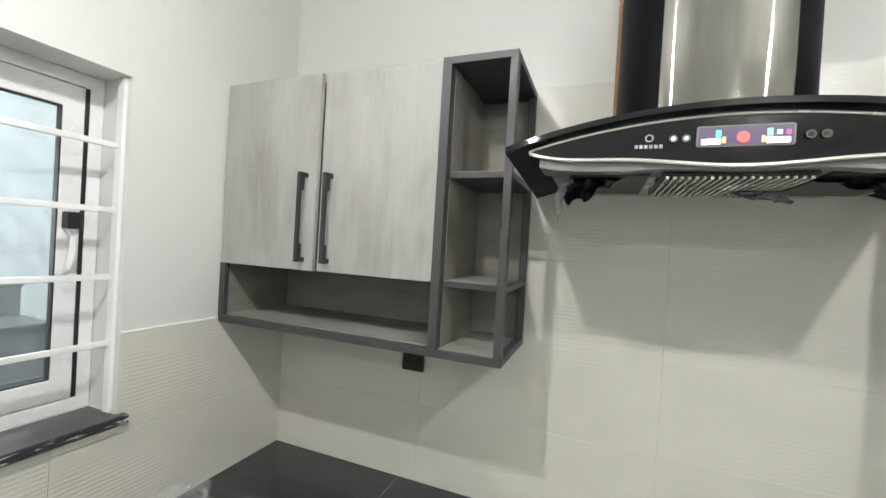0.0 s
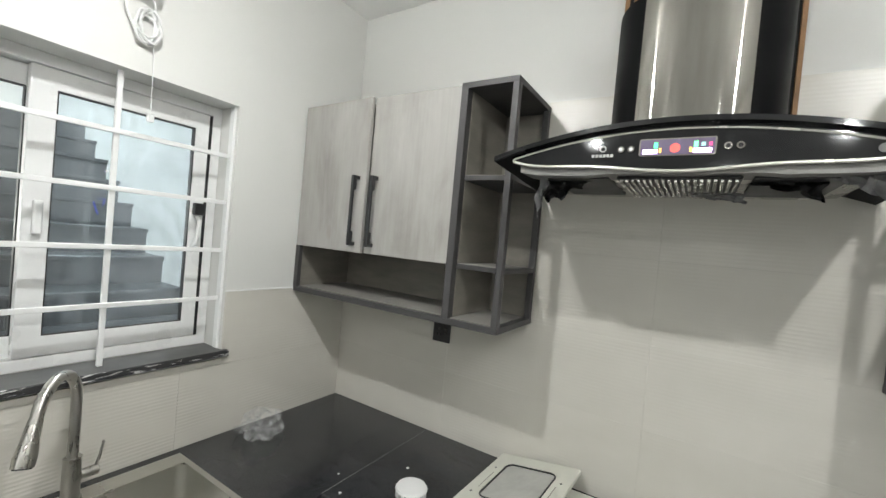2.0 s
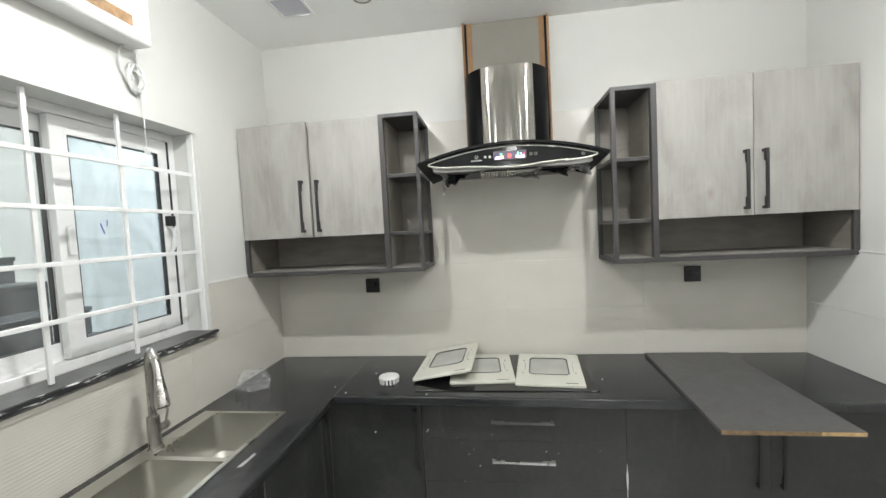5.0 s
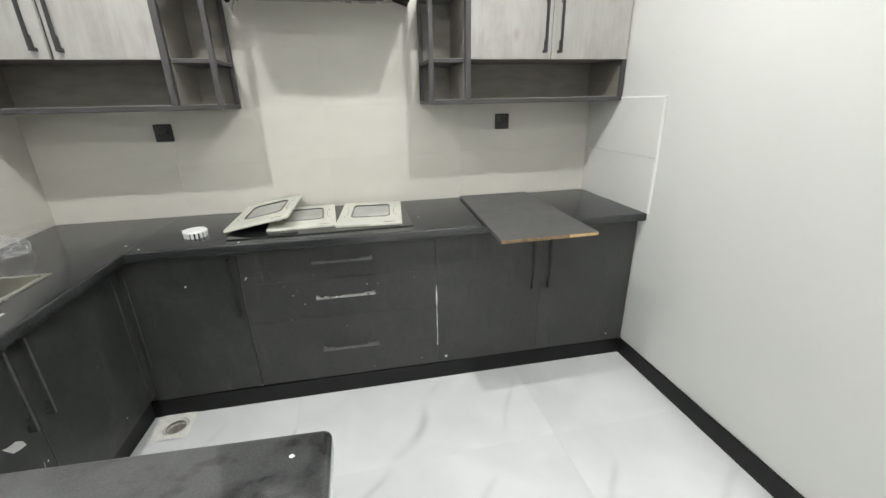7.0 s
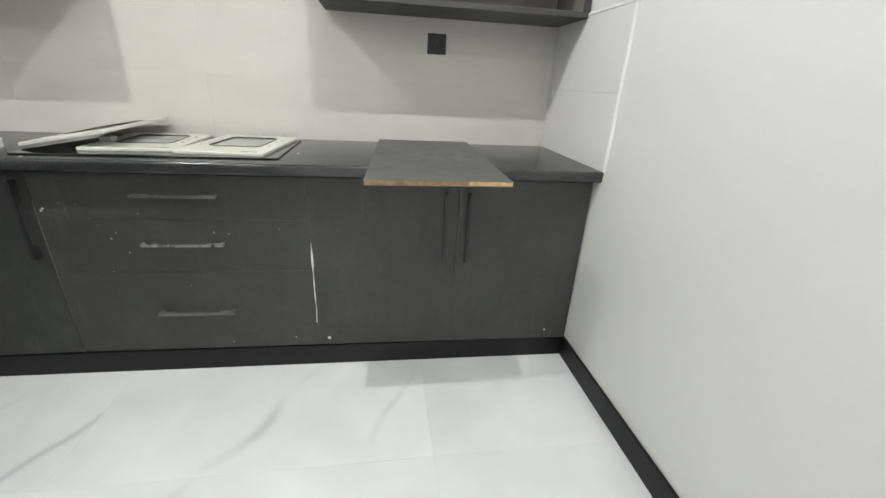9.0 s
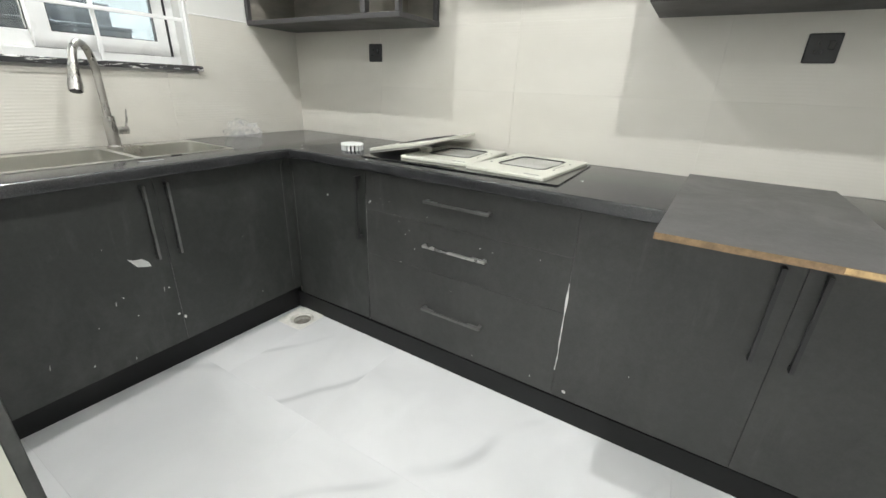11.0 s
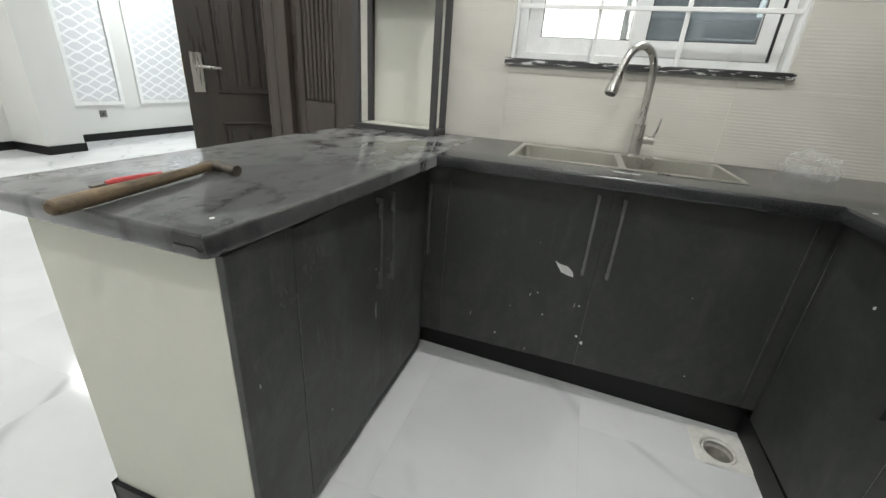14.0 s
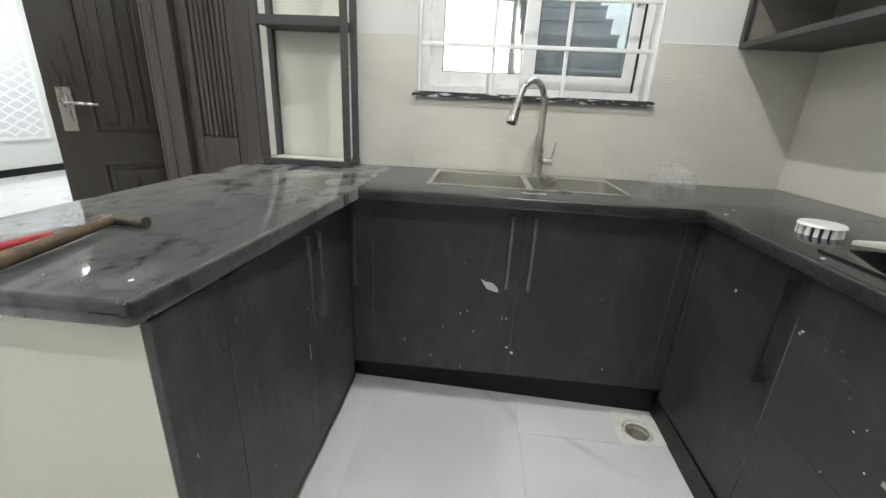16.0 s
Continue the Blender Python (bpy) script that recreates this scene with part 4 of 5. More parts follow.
ringp = [(1.336 + 0.0065 * math.cos(2 * math.pi * k / 16), PF - 0.0008, 2.018 + 0.0065 * math.sin(2 * math.pi * k / 16)) for k in range(16)]
part("maker_ring", tube(bmesh.new(), ringp, 0.0016, 6, True), LOGO, hood, "small printed ring mark")
for k in range(6):
    part("maker_mark", bx(1.310 + 0.0088 * k, 1.3165 + 0.0088 * k, PF - 0.0012, PF + 0.002, 1.998, 2.005), LOGO, hood)
part("maker_badge", disc(1.83, 2.0, 0.009, 0.001, bow(1.83)), GREYHANDLE, hood, "dull grey maker badge")

# chimney: polished front, flanks coloured black for the steel's dark reflection
def chimney_shell(pts, z0, z1):
    """A bent sheet 8 mm thick along a plan line."""
    bm = bmesh.new()
    cols = []
    for k, (x, y) in enumerate(pts):
        a, c = Vector(pts[max(k - 1, 0)]), Vector(pts[min(k + 1, len(pts) - 1)])
        t = (c - a).normalized() * 0.008
        xi, yi = x - t.y, y + t.x
        cols.append([bm.verts.new(p) for p in ((x, y, z0), (x, y, z1), (xi, yi, z1), (xi, yi, z0))])
    for a, c in zip(cols, cols[1:]):
        for k in range(4):
            bm.faces.new((a[k], a[(k + 1) % 4], c[(k + 1) % 4], c[k]))
    bm.faces.new(cols[0][::-1])
    bm.faces.new(cols[-1])
    return bm


CZ0, CZ1, CX, HALF = 2.072, 2.512, HC + 0.006, 0.134
bend, y = [], -0.290
for k in range(41):                 # flat in the middle, bent back towards the sides
    u = k / 40
    bend.append((u * HALF, y))
    y += math.tan(radians(33) * u ** 2.3) * HALF / 40
x1, y1 = bend[-1]
side = []
for k in range(15):
    u = k / 14
    side.append(tuple((1 - u) ** 2 * a + 2 * u * (1 - u) * b + u * u * c for a, b, c in ((x1 + 0.0004, 0.226, 0.226), (y1, y1 + 0.058, -0.09))))
front = [(CX - x, y) for x, y in bend[::-1]] + [(CX + x, y) for x, y in bend[1:]]
part("chimney_front", chimney_shell(front, CZ0, CZ1), MIRROR, hood, "polished steel chimney front", smooth=True)
part("chimney_flank", chimney_shell([(CX - x, y) for x, y in side[::-1]] , CZ0 - 0.02, CZ1), MATTBLACK, hood, "black chimney flank for the steel's dark side reflection", smooth=True)
part("chimney_flank", chimney_shell([(CX + x, y) for x, y in side], CZ0 - 0.02, CZ1), MATTBLACK, hood, "black chimney flank for the steel's dark side reflection", smooth=True)
bd = thing("chimney_board", (HC + 0.015, -0.02, 2.1), "grey board with raw brown edges behind the chimney", "board")
part("panel", bx(1.275, 1.752, -0.018, -0.0105, 2.05, H - 0.001), GREYBOARD, bd, "smooth grey-brown board")
# The KICK strips draw the dark gap inside each brown edge as black.
for x, wd, m, y in ((1.2685, 0.012, BROWNBOARD, -0.040), (1.7465, 0.012, BROWNBOARD, -0.040), (1.281, 0.012, KICK, -0.024), (1.734, 0.012, KICK, -0.024), (1.2935, 0.030, BROWNBOARD, -0.022), (1.7035, 0.030, BROWNBOARD, -0.022)):
    part("edge_strip", bx(x, x + wd, y, -0.0182, 2.05, H - 0.001, 0.001), m, bd)

# ---- sink ----
sk = thing("kitchen_sink", ((SX0 + SX1) / 2, (SY0 + SY1) / 2, CT - 0.2), "double-bowl stainless steel sink set in the granite", "sink")
B = [(0.118, 0.424, -1.534, -1.172), (0.118, 0.424, -1.148, -0.803)]
rim = bmesh.new()
xs = [SX0, 0.118, 0.424, SX1]
ys = [SY0, -1.534, -1.172, -1.148, -0.803, SY1]
gv = {(i, j): rim.verts.new((x, y, CT + 0.004)) for i, x in enumerate(xs) for j, y in enumerate(ys)}
for i in range(3):
    for j in range(5):
        if not (i == 1 and j in (1, 3)):
            rim.faces.new((gv[i, j], gv[i + 1, j], gv[i + 1, j + 1], gv[i, j + 1]))
r = bmesh.ops.extrude_face_region(rim, geom=rim.faces[:])
for g in r["geom"]:
    if isinstance(g, bmesh.types.BMVert):
        g.co.z = CT + 0.0005
part("rim", rim, SINKSTEEL, sk, "brushed steel rim")
for x0, x1, y0, y1 in B:
    bw_ = bmesh.new()
    top = [bw_.verts.new((x, y, CT + 0.003)) for x, y in rounded(x0, x1, y0, y1, 0.03)]
    mid_ = [bw_.verts.new((x, y, CT - 0.17)) for x, y in rounded(x0 + 0.006, x1 - 0.006, y0 + 0.006, y1 - 0.006, 0.03)]
    low_ = [bw_.verts.new((x, y, CT - 0.195)) for x, y in rounded(x0 + 0.03, x1 - 0.03, y0 + 0.03, y1 - 0.03, 0.03)]
    for a, c in ((top, mid_), (mid_, low_)):
        for k in range(len(a)):
            n = (k + 1) % len(a)
            bw_.faces.new((a[k], a[n], c[n], c[k]))
    bw_.faces.new(low_)
    bowl = part("bowl", bw_, SINKSTEEL, sk, "deep brushed steel bowl", smooth=True)
    cx, cy = (x0 + x1) / 2, (y0 + y1) / 2
    part("strainer", cyl(bmesh.new(), (cx, cy, CT - 0.1945), (cx, cy, CT - 0.190), 0.04), MIRROR, bowl, "round steel strainer", smooth=True)

# ---- mixer tap ----
TX, TY = 0.085, -1.098
tap = thing("mixer_tap", (TX, TY, CT + 0.004), "satin nickel pull-down mixer tap with arched neck", "tap")
ux, uy = 0.79, -0.613


def along(s, z):
    return (TX + ux * s, TY + uy * s, z)


part("base", join(cyl(bmesh.new(), (TX, TY, CT + 0.0045), (TX, TY, CT + 0.012), 0.028, 0.026, 28)), SATIN, tap, smooth=True)
part("body", cyl(bmesh.new(), (TX, TY, CT + 0.012), (TX, TY, 1.03), 0.0225, 0.0215, 28), SATIN, tap, smooth=True)
neck = [along(0, 1.03), along(0, 1.10), along(0, 1.17), along(0, 1.20)]
neck += [along(0.1 - 0.1 * math.cos(radians(a)), 1.20 + 0.1 * math.sin(radians(a))) for a in range(15, 166, 10)]
part("neck", tube(bmesh.new(), neck, 0.0135, 16), SATIN, tap, smooth=True)
e0, e1, e2 = along(0.196, 1.23), along(0.214, 1.19), along(0.238, 1.133)
part("spray_head", tube(bmesh.new(), [e0, along(0.203, 1.215), e1, along(0.230, 1.152), e2], [0.0145, 0.0155, 0.0175, 0.0225, 0.0215], 20), SATIN, tap, smooth=True)
part("spray_face", cyl(bmesh.new(), along(0.2378, 1.1335), along(0.2392, 1.130), 0.018), BLACKPLASTIC, tap, "black spray face")
part("spray_button", cyl(bmesh.new(), along(0.238, 1.168), along(0.2435, 1.171), 0.007), BLACKPLASTIC, tap, "black spray button")
part("lever_hub", cyl(bmesh.new(), (TX, TY + 0.02, 0.970), (TX, TY + 0.062, 0.970), 0.0155, n=20), SATIN, tap, smooth=True)
part("lever", tube(bmesh.new(), [(TX, TY + 0.055, 0.978), (TX + 0.002, TY + 0.063, 1.01), (TX + 0.004, TY + 0.070, 1.055)], [0.005, 0.004, 0.0035], 8), SATIN, tap, smooth=True)

# ---- things on the hood-side worktop ----
hob = thing("glass_hob", (1.42, -0.3, CT), "black glass hob plate under the pale panels", "hob")
part("glass", slab(bmesh.new(), rounded(0.985, 1.855, -0.555, -0.055, 0.012), CT + 0.0006, CT + 0.007, 0.0015, 1), BLACKGLASS, hob)
PALE = surface("pale_enamel", (0.60, 0.60, 0.53), 0.35, vary=0.06, scale=9, bumps=0.05)
PALEGLASS = surface("frosted_grey_pane", (0.44, 0.44, 0.41), 0.18, vary=0.12, scale=7, bumps=0.03)


def vent_panel(m, sx, sy, label):
    """A pale square panel with a rounded, dark-edged window."""
    p = new("oven_panel")
    ORG[p.name] = Vector((0, 0, 0))
    tagged(p, label, "panel", "pale panels on the worktop")
    a, c = sx / 2, sy / 2
    bm = bmesh.new()
    outer, inner = rounded(-a, a, -c, c, 0.014, 6), rounded(-a * 0.60, a * 0.60, -c * 0.42, c * 0.66, 0.028, 6)
    z0, z1 = 0.0, 0.011
    rings = [[bm.verts.new((x, y, z)) for x, y in pts] for pts, z in ((outer, z0), (outer, z1 - 0.003), ([(x * 0.985, y * 0.985) for x, y in outer], z1), (inner, z1), (inner, z0))]
    for q, s in zip(rings, rings[1:] + rings[:1]):
        for k in range(len(q)):
            n = (k + 1) % len(q)
            bm.faces.new((q[k], q[n], s[n], s[k]))
    part("surround", bm, PALE, p, smooth=True)
    gs = [(x, y, 0.0105) for x, y in inner]
    part("gasket", tube(bmesh.new(), gs, 0.0034, 6, True), BLACKPLASTIC, p, "dark rubber gasket", smooth=True)
    part("pane", slab(bmesh.new(), [(x * 0.985, y * 0.985 + 0.0005) for x, y in inner], 0.003, 0.0085), PALEGLASS, p, "dull grey pane")
    for dx, dy in ((-0.80, -0.35), (0.80, -0.30), (0.80, 0.42), (-0.80, 0.45)):
        part("screw", cyl(bmesh.new(), (a * dx, c * dy, 0.0105), (a * dx, c * dy, 0.0122), 0.0045, n=10), GREYHANDLE, p)
    for dx in (-0.74, 0.74):
        part("groove", bx(a * dx - 0.0015, a * dx + 0.0015, -c * 0.2, c * 0.3, 0.0108, 0.0114), GREYBOARD, p)
    part("slot", bx(a * 0.45, a * 0.80, -c * 0.90, -c * 0.87, 0.0108, 0.0114), BLACKPLASTIC, p)
    p.matrix_basis = m
    return p


vent_panel(pose(1.303, -0.262, CT + 0.0075, 0, 0, 3.0), 0.330, 0.43, "pale panel with a rounded grey window, lying flat")
vent_panel(pose(1.658, -0.283, CT + 0.0075, 0, 0, -5.5), 0.330, 0.465, "pale panel with a rounded grey window, lying flat")
vent_panel(pose(1.118, -0.248, CT + 0.047, 1.5, -10.5, -3.0), 0.310, 0.445, "pale panel leaning tilted on its neighbour")
solo("spacer_block", bx(1.150, 1.195, -0.34, -0.30, CT + 0.0195, CT + 0.037, 0.003), PALE, "small pale block under the leaning panel", "block", at=(1.17, -0.32, CT + 0.02))

lid = thing("ribbed_lid", (0.826, -0.43, CT), "round white plastic lid with dark slots", "lid")
part("cap", join(cyl(bmesh.new(), (0.826, -0.43, CT + 0.026), (0.826, -0.43, CT + 0.033), 0.054, 0.050, 32)), WHITEPLASTIC, lid, smooth=True)
part("core", cyl(bmesh.new(), (0.826, -0.43, CT + 0.0006), (0.826, -0.43, CT + 0.026), 0.044, n=28), BLACKPLASTIC, lid, "dark inner ring")
for k in range(16):
    a = 2 * math.pi * k / 16
    m = pose(0.826 + 0.047 * math.cos(a), -0.43 + 0.047 * math.sin(a), CT + 0.0133, 0, 0, math.degrees(a))
    bm = bx(-0.004, 0.004, -0.0048, 0.0048, -0.0127, 0.0127)
    bmesh.ops.transform(bm, matrix=m, verts=bm.verts[:])
    part("rib", bm, WHITEPLASTIC, lid)


def board_quad():
    bm = bmesh.new()
    bot = [bm.verts.new((x, y, CT + 0.001)) for x, y in ((2.178, -0.922), (2.640, -0.922), (2.662, -0.045), (2.225, -0.040))]
    f = bm.faces.new(bot)
    r = bmesh.ops.extrude_face_region(bm, geom=[f])
    for g in r["geom"]:
        if isinstance(g, bmesh.types.BMVert):
            g.co.z = CT + 0.0165
    return bm


bdx = thing("loose_board", (2.42, -0.48, CT), "loose charcoal chipboard sheet overhanging the worktop edge", "board")
part("sheet", board_quad(), dark_laminate("grey_laminate_sheet", (0.085, 0.083, 0.082), 0.18), bdx)
CHIP = surface("raw_chipboard", (0.24, 0.16, 0.09), 0.8, vary=0.35, scale=60, grain=200, bumps=0.3)
part("raw_edge", bx(2.179, 2.639, -0.9245, -0.9225, CT + 0.0012, CT + 0.0163), CHIP, bdx, "raw brown chipboard edge")
# Paler brown over the right-hand third of the edge.
part("pale_edge", bx(2.50, 2.638, -0.9262, -0.9248, CT + 0.004, CT + 0.0155), surface("pale_chipboard", (0.52, 0.36, 0.18), 0.8, vary=0.3, scale=50, grain=200, bumps=0.3), bdx, "paler right-hand stretch of the chipboard edge")

def plastic_film():
    m, nt, b = nodes_of("crumpled_clear_plastic")
    tr = add(nt, "ShaderNodeBsdfTransparent")
    b.inputs["Base Color"].default_value = (0.85, 0.86, 0.87, 1)
    b.inputs["Roughness"].default_value = 0.12
    n = ramp(nt, noise_tex(nt, coords(nt), 40.0, 4.0), [(0.4, (0.03,) * 3), (0.75, (0.38,) * 3)])
    mx = nt.nodes.new("ShaderNodeMixShader")
    nt.links.new(n, mx.inputs[0])
    nt.links.new(tr.outputs[0], mx.inputs[1])
    nt.links.new(b.outputs[0], mx.inputs[2])
    nt.links.new(mx.outputs[0], nt.nodes["Material Output"].inputs[0])
    return m


PLASTICFILM = plastic_film()


def crumple(cx, cy, rx, ry, rz, seed, name, label):
    bm = bmesh.new()
    bmesh.ops.create_icosphere(bm, subdivisions=3, radius=1.0)
    for v in bm.verts:
        d = v.co.normalized()
        w = noise.noise(d * 1.6 + Vector((seed, 0, 0))) * 0.35
        c = noise.cell(d * 5.0 + Vector((seed, 3, 1))) * 0.16 + noise.noise(d * 7 + Vector((0, seed, 0))) * 0.22
        s = 1.0 + w + c
        v.co = Vector((d.x * rx * s, d.y * ry * s, max(-rz * 0.55, d.z * rz * s)))
    lo = min(v.co.z for v in bm.verts)
    for v in bm.verts:
        v.co += Vector((cx, cy, CT + 0.001 - lo))
    return solo(name, bm, PLASTICFILM, label, "plastic bag", at=(cx, cy, CT))


crumple(0.120, -0.515, 0.080, 0.085, 0.062, 2.0, "plastic_wrap", "crumpled clear plastic wrap on the worktop")

# ---- hammer and chisel on the peninsula ----
HWOOD = surface("worn_hammer_wood", (0.125, 0.088, 0.05), 0.6, vary=0.75, scale=14, grain=90, bumps=0.2)
IRON = surface("rusty_iron", (0.12, 0.105, 0.09), 0.5, metal=0.7, vary=0.35, scale=30, bumps=0.2)
hm = thing("hammer", (1.37, -2.1, CT), "old hammer with worn wooden handle", "hammer")
hz = CT + 0.0155
part("handle", tube(bmesh.new(), [(1.559, -2.0656, hz + 0.002), (1.555, -2.0664, hz + 0.002), (1.54, -2.069, hz + 0.002), (1.46, -2.083, hz + 0.001), (1.36, -2.100, hz), (1.25, -2.118, hz), (1.175, -2.131, hz)], [0.0085, 0.0130, 0.0148, 0.0140, 0.0125, 0.0110, 0.0100], 14), HWOOD, hm, smooth=True)
part("head", join(tube(bmesh.new(), [(1.185, -2.178, hz - 0.006), (1.189, -2.160, hz - 0.002), (1.192, -2.130, hz), (1.197, -2.098, hz), (1.199, -2.085, hz), (1.202, -2.060, hz), (1.204, -2.046, hz)], [0.005, 0.010, 0.0130, 0.0115, 0.0100, 0.0125, 0.0125], 12)), IRON, hm, "rusty iron head", smooth=True)
REDP = surface("red_plastic_grip", (0.42, 0.035, 0.035), 0.4, vary=0.4, scale=45, bumps=0.05)
ch = thing("red_chisel", (1.35, -2.16, CT), "flat tool with a red grip beside the hammer", "tool")
part("grip", tube(bmesh.new(), [(1.405, -2.172, CT + 0.010), (1.39, -2.171, CT + 0.010), (1.34, -2.165, CT + 0.010), (1.298, -2.160, CT + 0.010)], [0.005, 0.0082, 0.0078, 0.006], 10), REDP, ch, smooth=True)
part("blade", bx(1.405, 1.432, -2.180, -2.166, CT + 0.006, CT + 0.011, 0.001), IRON, ch, "steel blade")

# ---- open shelf tower on the peninsula ----
sf = thing("shelf_tower", (0.09, -2.15, CT), "open charcoal shelf tower standing on the worktop", "shelf")
sx0, sx1, sy0, sy1, sz1 = 0.011, 0.168, -2.345, -1.940, 2.30
p_ = 0.026
for x in (sx0, sx1 - p_):
    for y in (sy0, sy1 - p_):
        part("post", bx(x, x + p_, y, y + p_, CT + 0.0245, sz1 - 0.022, 0.001), CHAR, sf)
for z, h in ((CT + 0.001, 0.023), (1.470, 0.036), (1.93, 0.030), (sz1 - 0.0215, 0.022)):
    b = part("shelf", bx(sx0 - 0.001, sx1 + 0.001, sy0 - 0.001, sy1 + 0.001, z, z + h, 0.001) if z < 1 or z > 2.2 else bx(sx0 + 0.001, sx1 + 0.0005, sy0 + p_ + 0.0005, sy1 - p_ - 0.0005, z, z + h, 0.001), CHAR, sf)
    part("lining", bx(sx0 + p_ + 0.002, sx1 - p_ - 0.002, sy0 + p_ + 0.002, sy1 - p_ - 0.002, z + h + 0.0002, z + h + 0.003), CREAM, b, "pale lining")

part("back_panel", bx(0.0113, 0.0150, sy0 + p_ + 0.0015, sy1 - p_ - 0.0015, CT + 0.0250, 1.468), CREAM, sf, "cream back board")
part("back_panel", bx(0.0113, 0.0150, sy0 + p_ + 0.0015, sy1 - p_ - 0.0015, 1.508, 1.928), CREAM, sf, "cream back board")

# ---- doors to the hall ----
dr = tagged(new("door_1"), "narrow closed dark brown panelled door in its frame", "door", kind="structure")
dr.location = (0, (DY0 + DY1) / 2, 0)
ORG[dr.name] = Vector(dr.location)
for b in ((DY1 - 0.045, DY1 + 0.03, 0, DZ + 0.05), (DY0 - 0.03, DY0 + 0.045, 0, DZ + 0.05), (DY0 + 0.0455, DY1 - 0.0455, DZ - 0.045, DZ + 0.05)):
    part("door_frame", bx(-0.14, 0.016, *b, 0.003), DOORWOOD, dr)
part("door_frame", join(bx(0.001, 0.016, WEND - 0.004, DY0 - 0.0305, 0, DZ + 0.05, 0.002), bx(-0.14, 0.016, WEND - 0.018, WEND - 0.0045, 0, DZ + 0.05, 0.002)), DOORWOOD, dr, "brown corner casing")
ly0, ly1 = DY0 + 0.047, DY1 - 0.047
part("leaf", bx(-0.075, -0.04, ly0, ly1, 0.006, DZ - 0.047), DOORWOOD, dr)
for b in ((ly0, ly0 + 0.062, 0.006, DZ - 0.047), (ly1 - 0.062, ly1, 0.006, DZ - 0.047), (ly0 + 0.0625, ly1 - 0.0625, 0.80, 0.985), (ly0 + 0.0625, ly1 - 0.0625, 0.006, 0.16), (ly0 + 0.0625, ly1 - 0.0625, DZ - 0.19, DZ - 0.047)):
    part("rail", bx(-0.0395, -0.022, *b, 0.004), DOORWOOD, dr)
fw = (ly1 - ly0 - 0.13) / 7
for za, zb in ((0.987, DZ - 0.192), (0.162, 0.798)):
    for k in range(7):
        y = ly0 + 0.065 + fw * (k + 0.5)
        part("flute", bx(-0.0395, -0.028, y - fw * 0.42, y + fw * 0.42, za, zb, 0.005), DOORWOOD, dr)
for z in (1.12, 1.55):
    part("hinge", cyl(bmesh.new(), (-0.018, ly1 + 0.002, z - 0.05), (-0.018, ly1 + 0.002, z + 0.05), 0.006, n=10), BLACKPLASTIC, dr, "dark hinge")

lf = new("open_door")
tagged(lf, "open dark brown panelled door with lever handle", "door")
ORG[lf.name] = Vector((0, 0, 0))
LW, LT = 0.62, 0.036
part("leaf", bx(0, LW, -LT / 2, LT / 2, 0.008, 2.06, 0.002), DOORDARK, lf)


def moulding(x0, x1, z0, z1):
    bm = bmesh.new()
    w_ = 0.020
    o = [(x0, z0), (x1, z0), (x1, z1), (x0, z1)]
    i = [(x0 + w_, z0 + w_), (x1 - w_, z0 + w_), (x1 - w_, z1 - w_), (x0 + w_, z1 - w_)]
    mid2 = [((a[0] + b[0]) / 2, (a[1] + b[1]) / 2) for a, b in zip(o, i)]
    y = LT / 2
    rr = [[bm.verts.new((x, yy, z)) for x, z in pts] for pts, yy in ((o, y + 0.0003), (mid2, y + 0.011), (i, y + 0.0003))]
    for q, s in ((rr[0], rr[1]), (rr[1], rr[2]), (rr[2], rr[0])):
        for k in range(4):
            n = (k + 1) % 4
            bm.faces.new((q[k], q[n], s[n], s[k]))
    return bm


part("moulding", moulding(0.13, LW - 0.15, 0.98, 1.92), DOORDARK, lf)
part("moulding", moulding(0.13, LW - 0.15, 0.20, 0.83), DOORDARK, lf)
part("raised_panel", bx(0.17, LW - 0.19, LT / 2 + 0.0003, LT / 2 + 0.007, 0.24, 0.79, 0.005), DOORDARK, lf)
for k in range(4):
    x = 0.185 + 0.0605 * k
    part("flute", bx(x, x + 0.048, LT / 2 + 0.0003, LT / 2 + 0.008, 1.02, 1.88, 0.004), DOORDARK, lf)
pl = part("handle_plate", bx(LW - 0.092, LW - 0.036, LT / 2 + 0.0003, LT / 2 + 0.006, 0.985, 1.185, 0.002), SATIN, lf, "satin steel backplate")
part("lever", tube(bmesh.new(), [(LW - 0.065, LT / 2 + 0.006, 1.115), (LW - 0.065, LT / 2 + 0.045, 1.115), (LW - 0.075, LT / 2 + 0.052, 1.115), (LW - 0.18, LT / 2 + 0.052, 1.112)], [0.009, 0.009, 0.009, 0.007], 10), SATIN, pl, "satin lever", smooth=True)
BRASS = brushed("brass_plate", (0.65, 0.50, 0.18), 0.3, (20, 20, 20))
part("latch_plate", bx(LW + 0.0004, LW + 0.002, -0.008, 0.008, 1.06, 1.16), BRASS, lf, "brass latch plate")
lf.matrix_basis = pose(-0.32, -2.975, 0.0, 0, 0, -43)

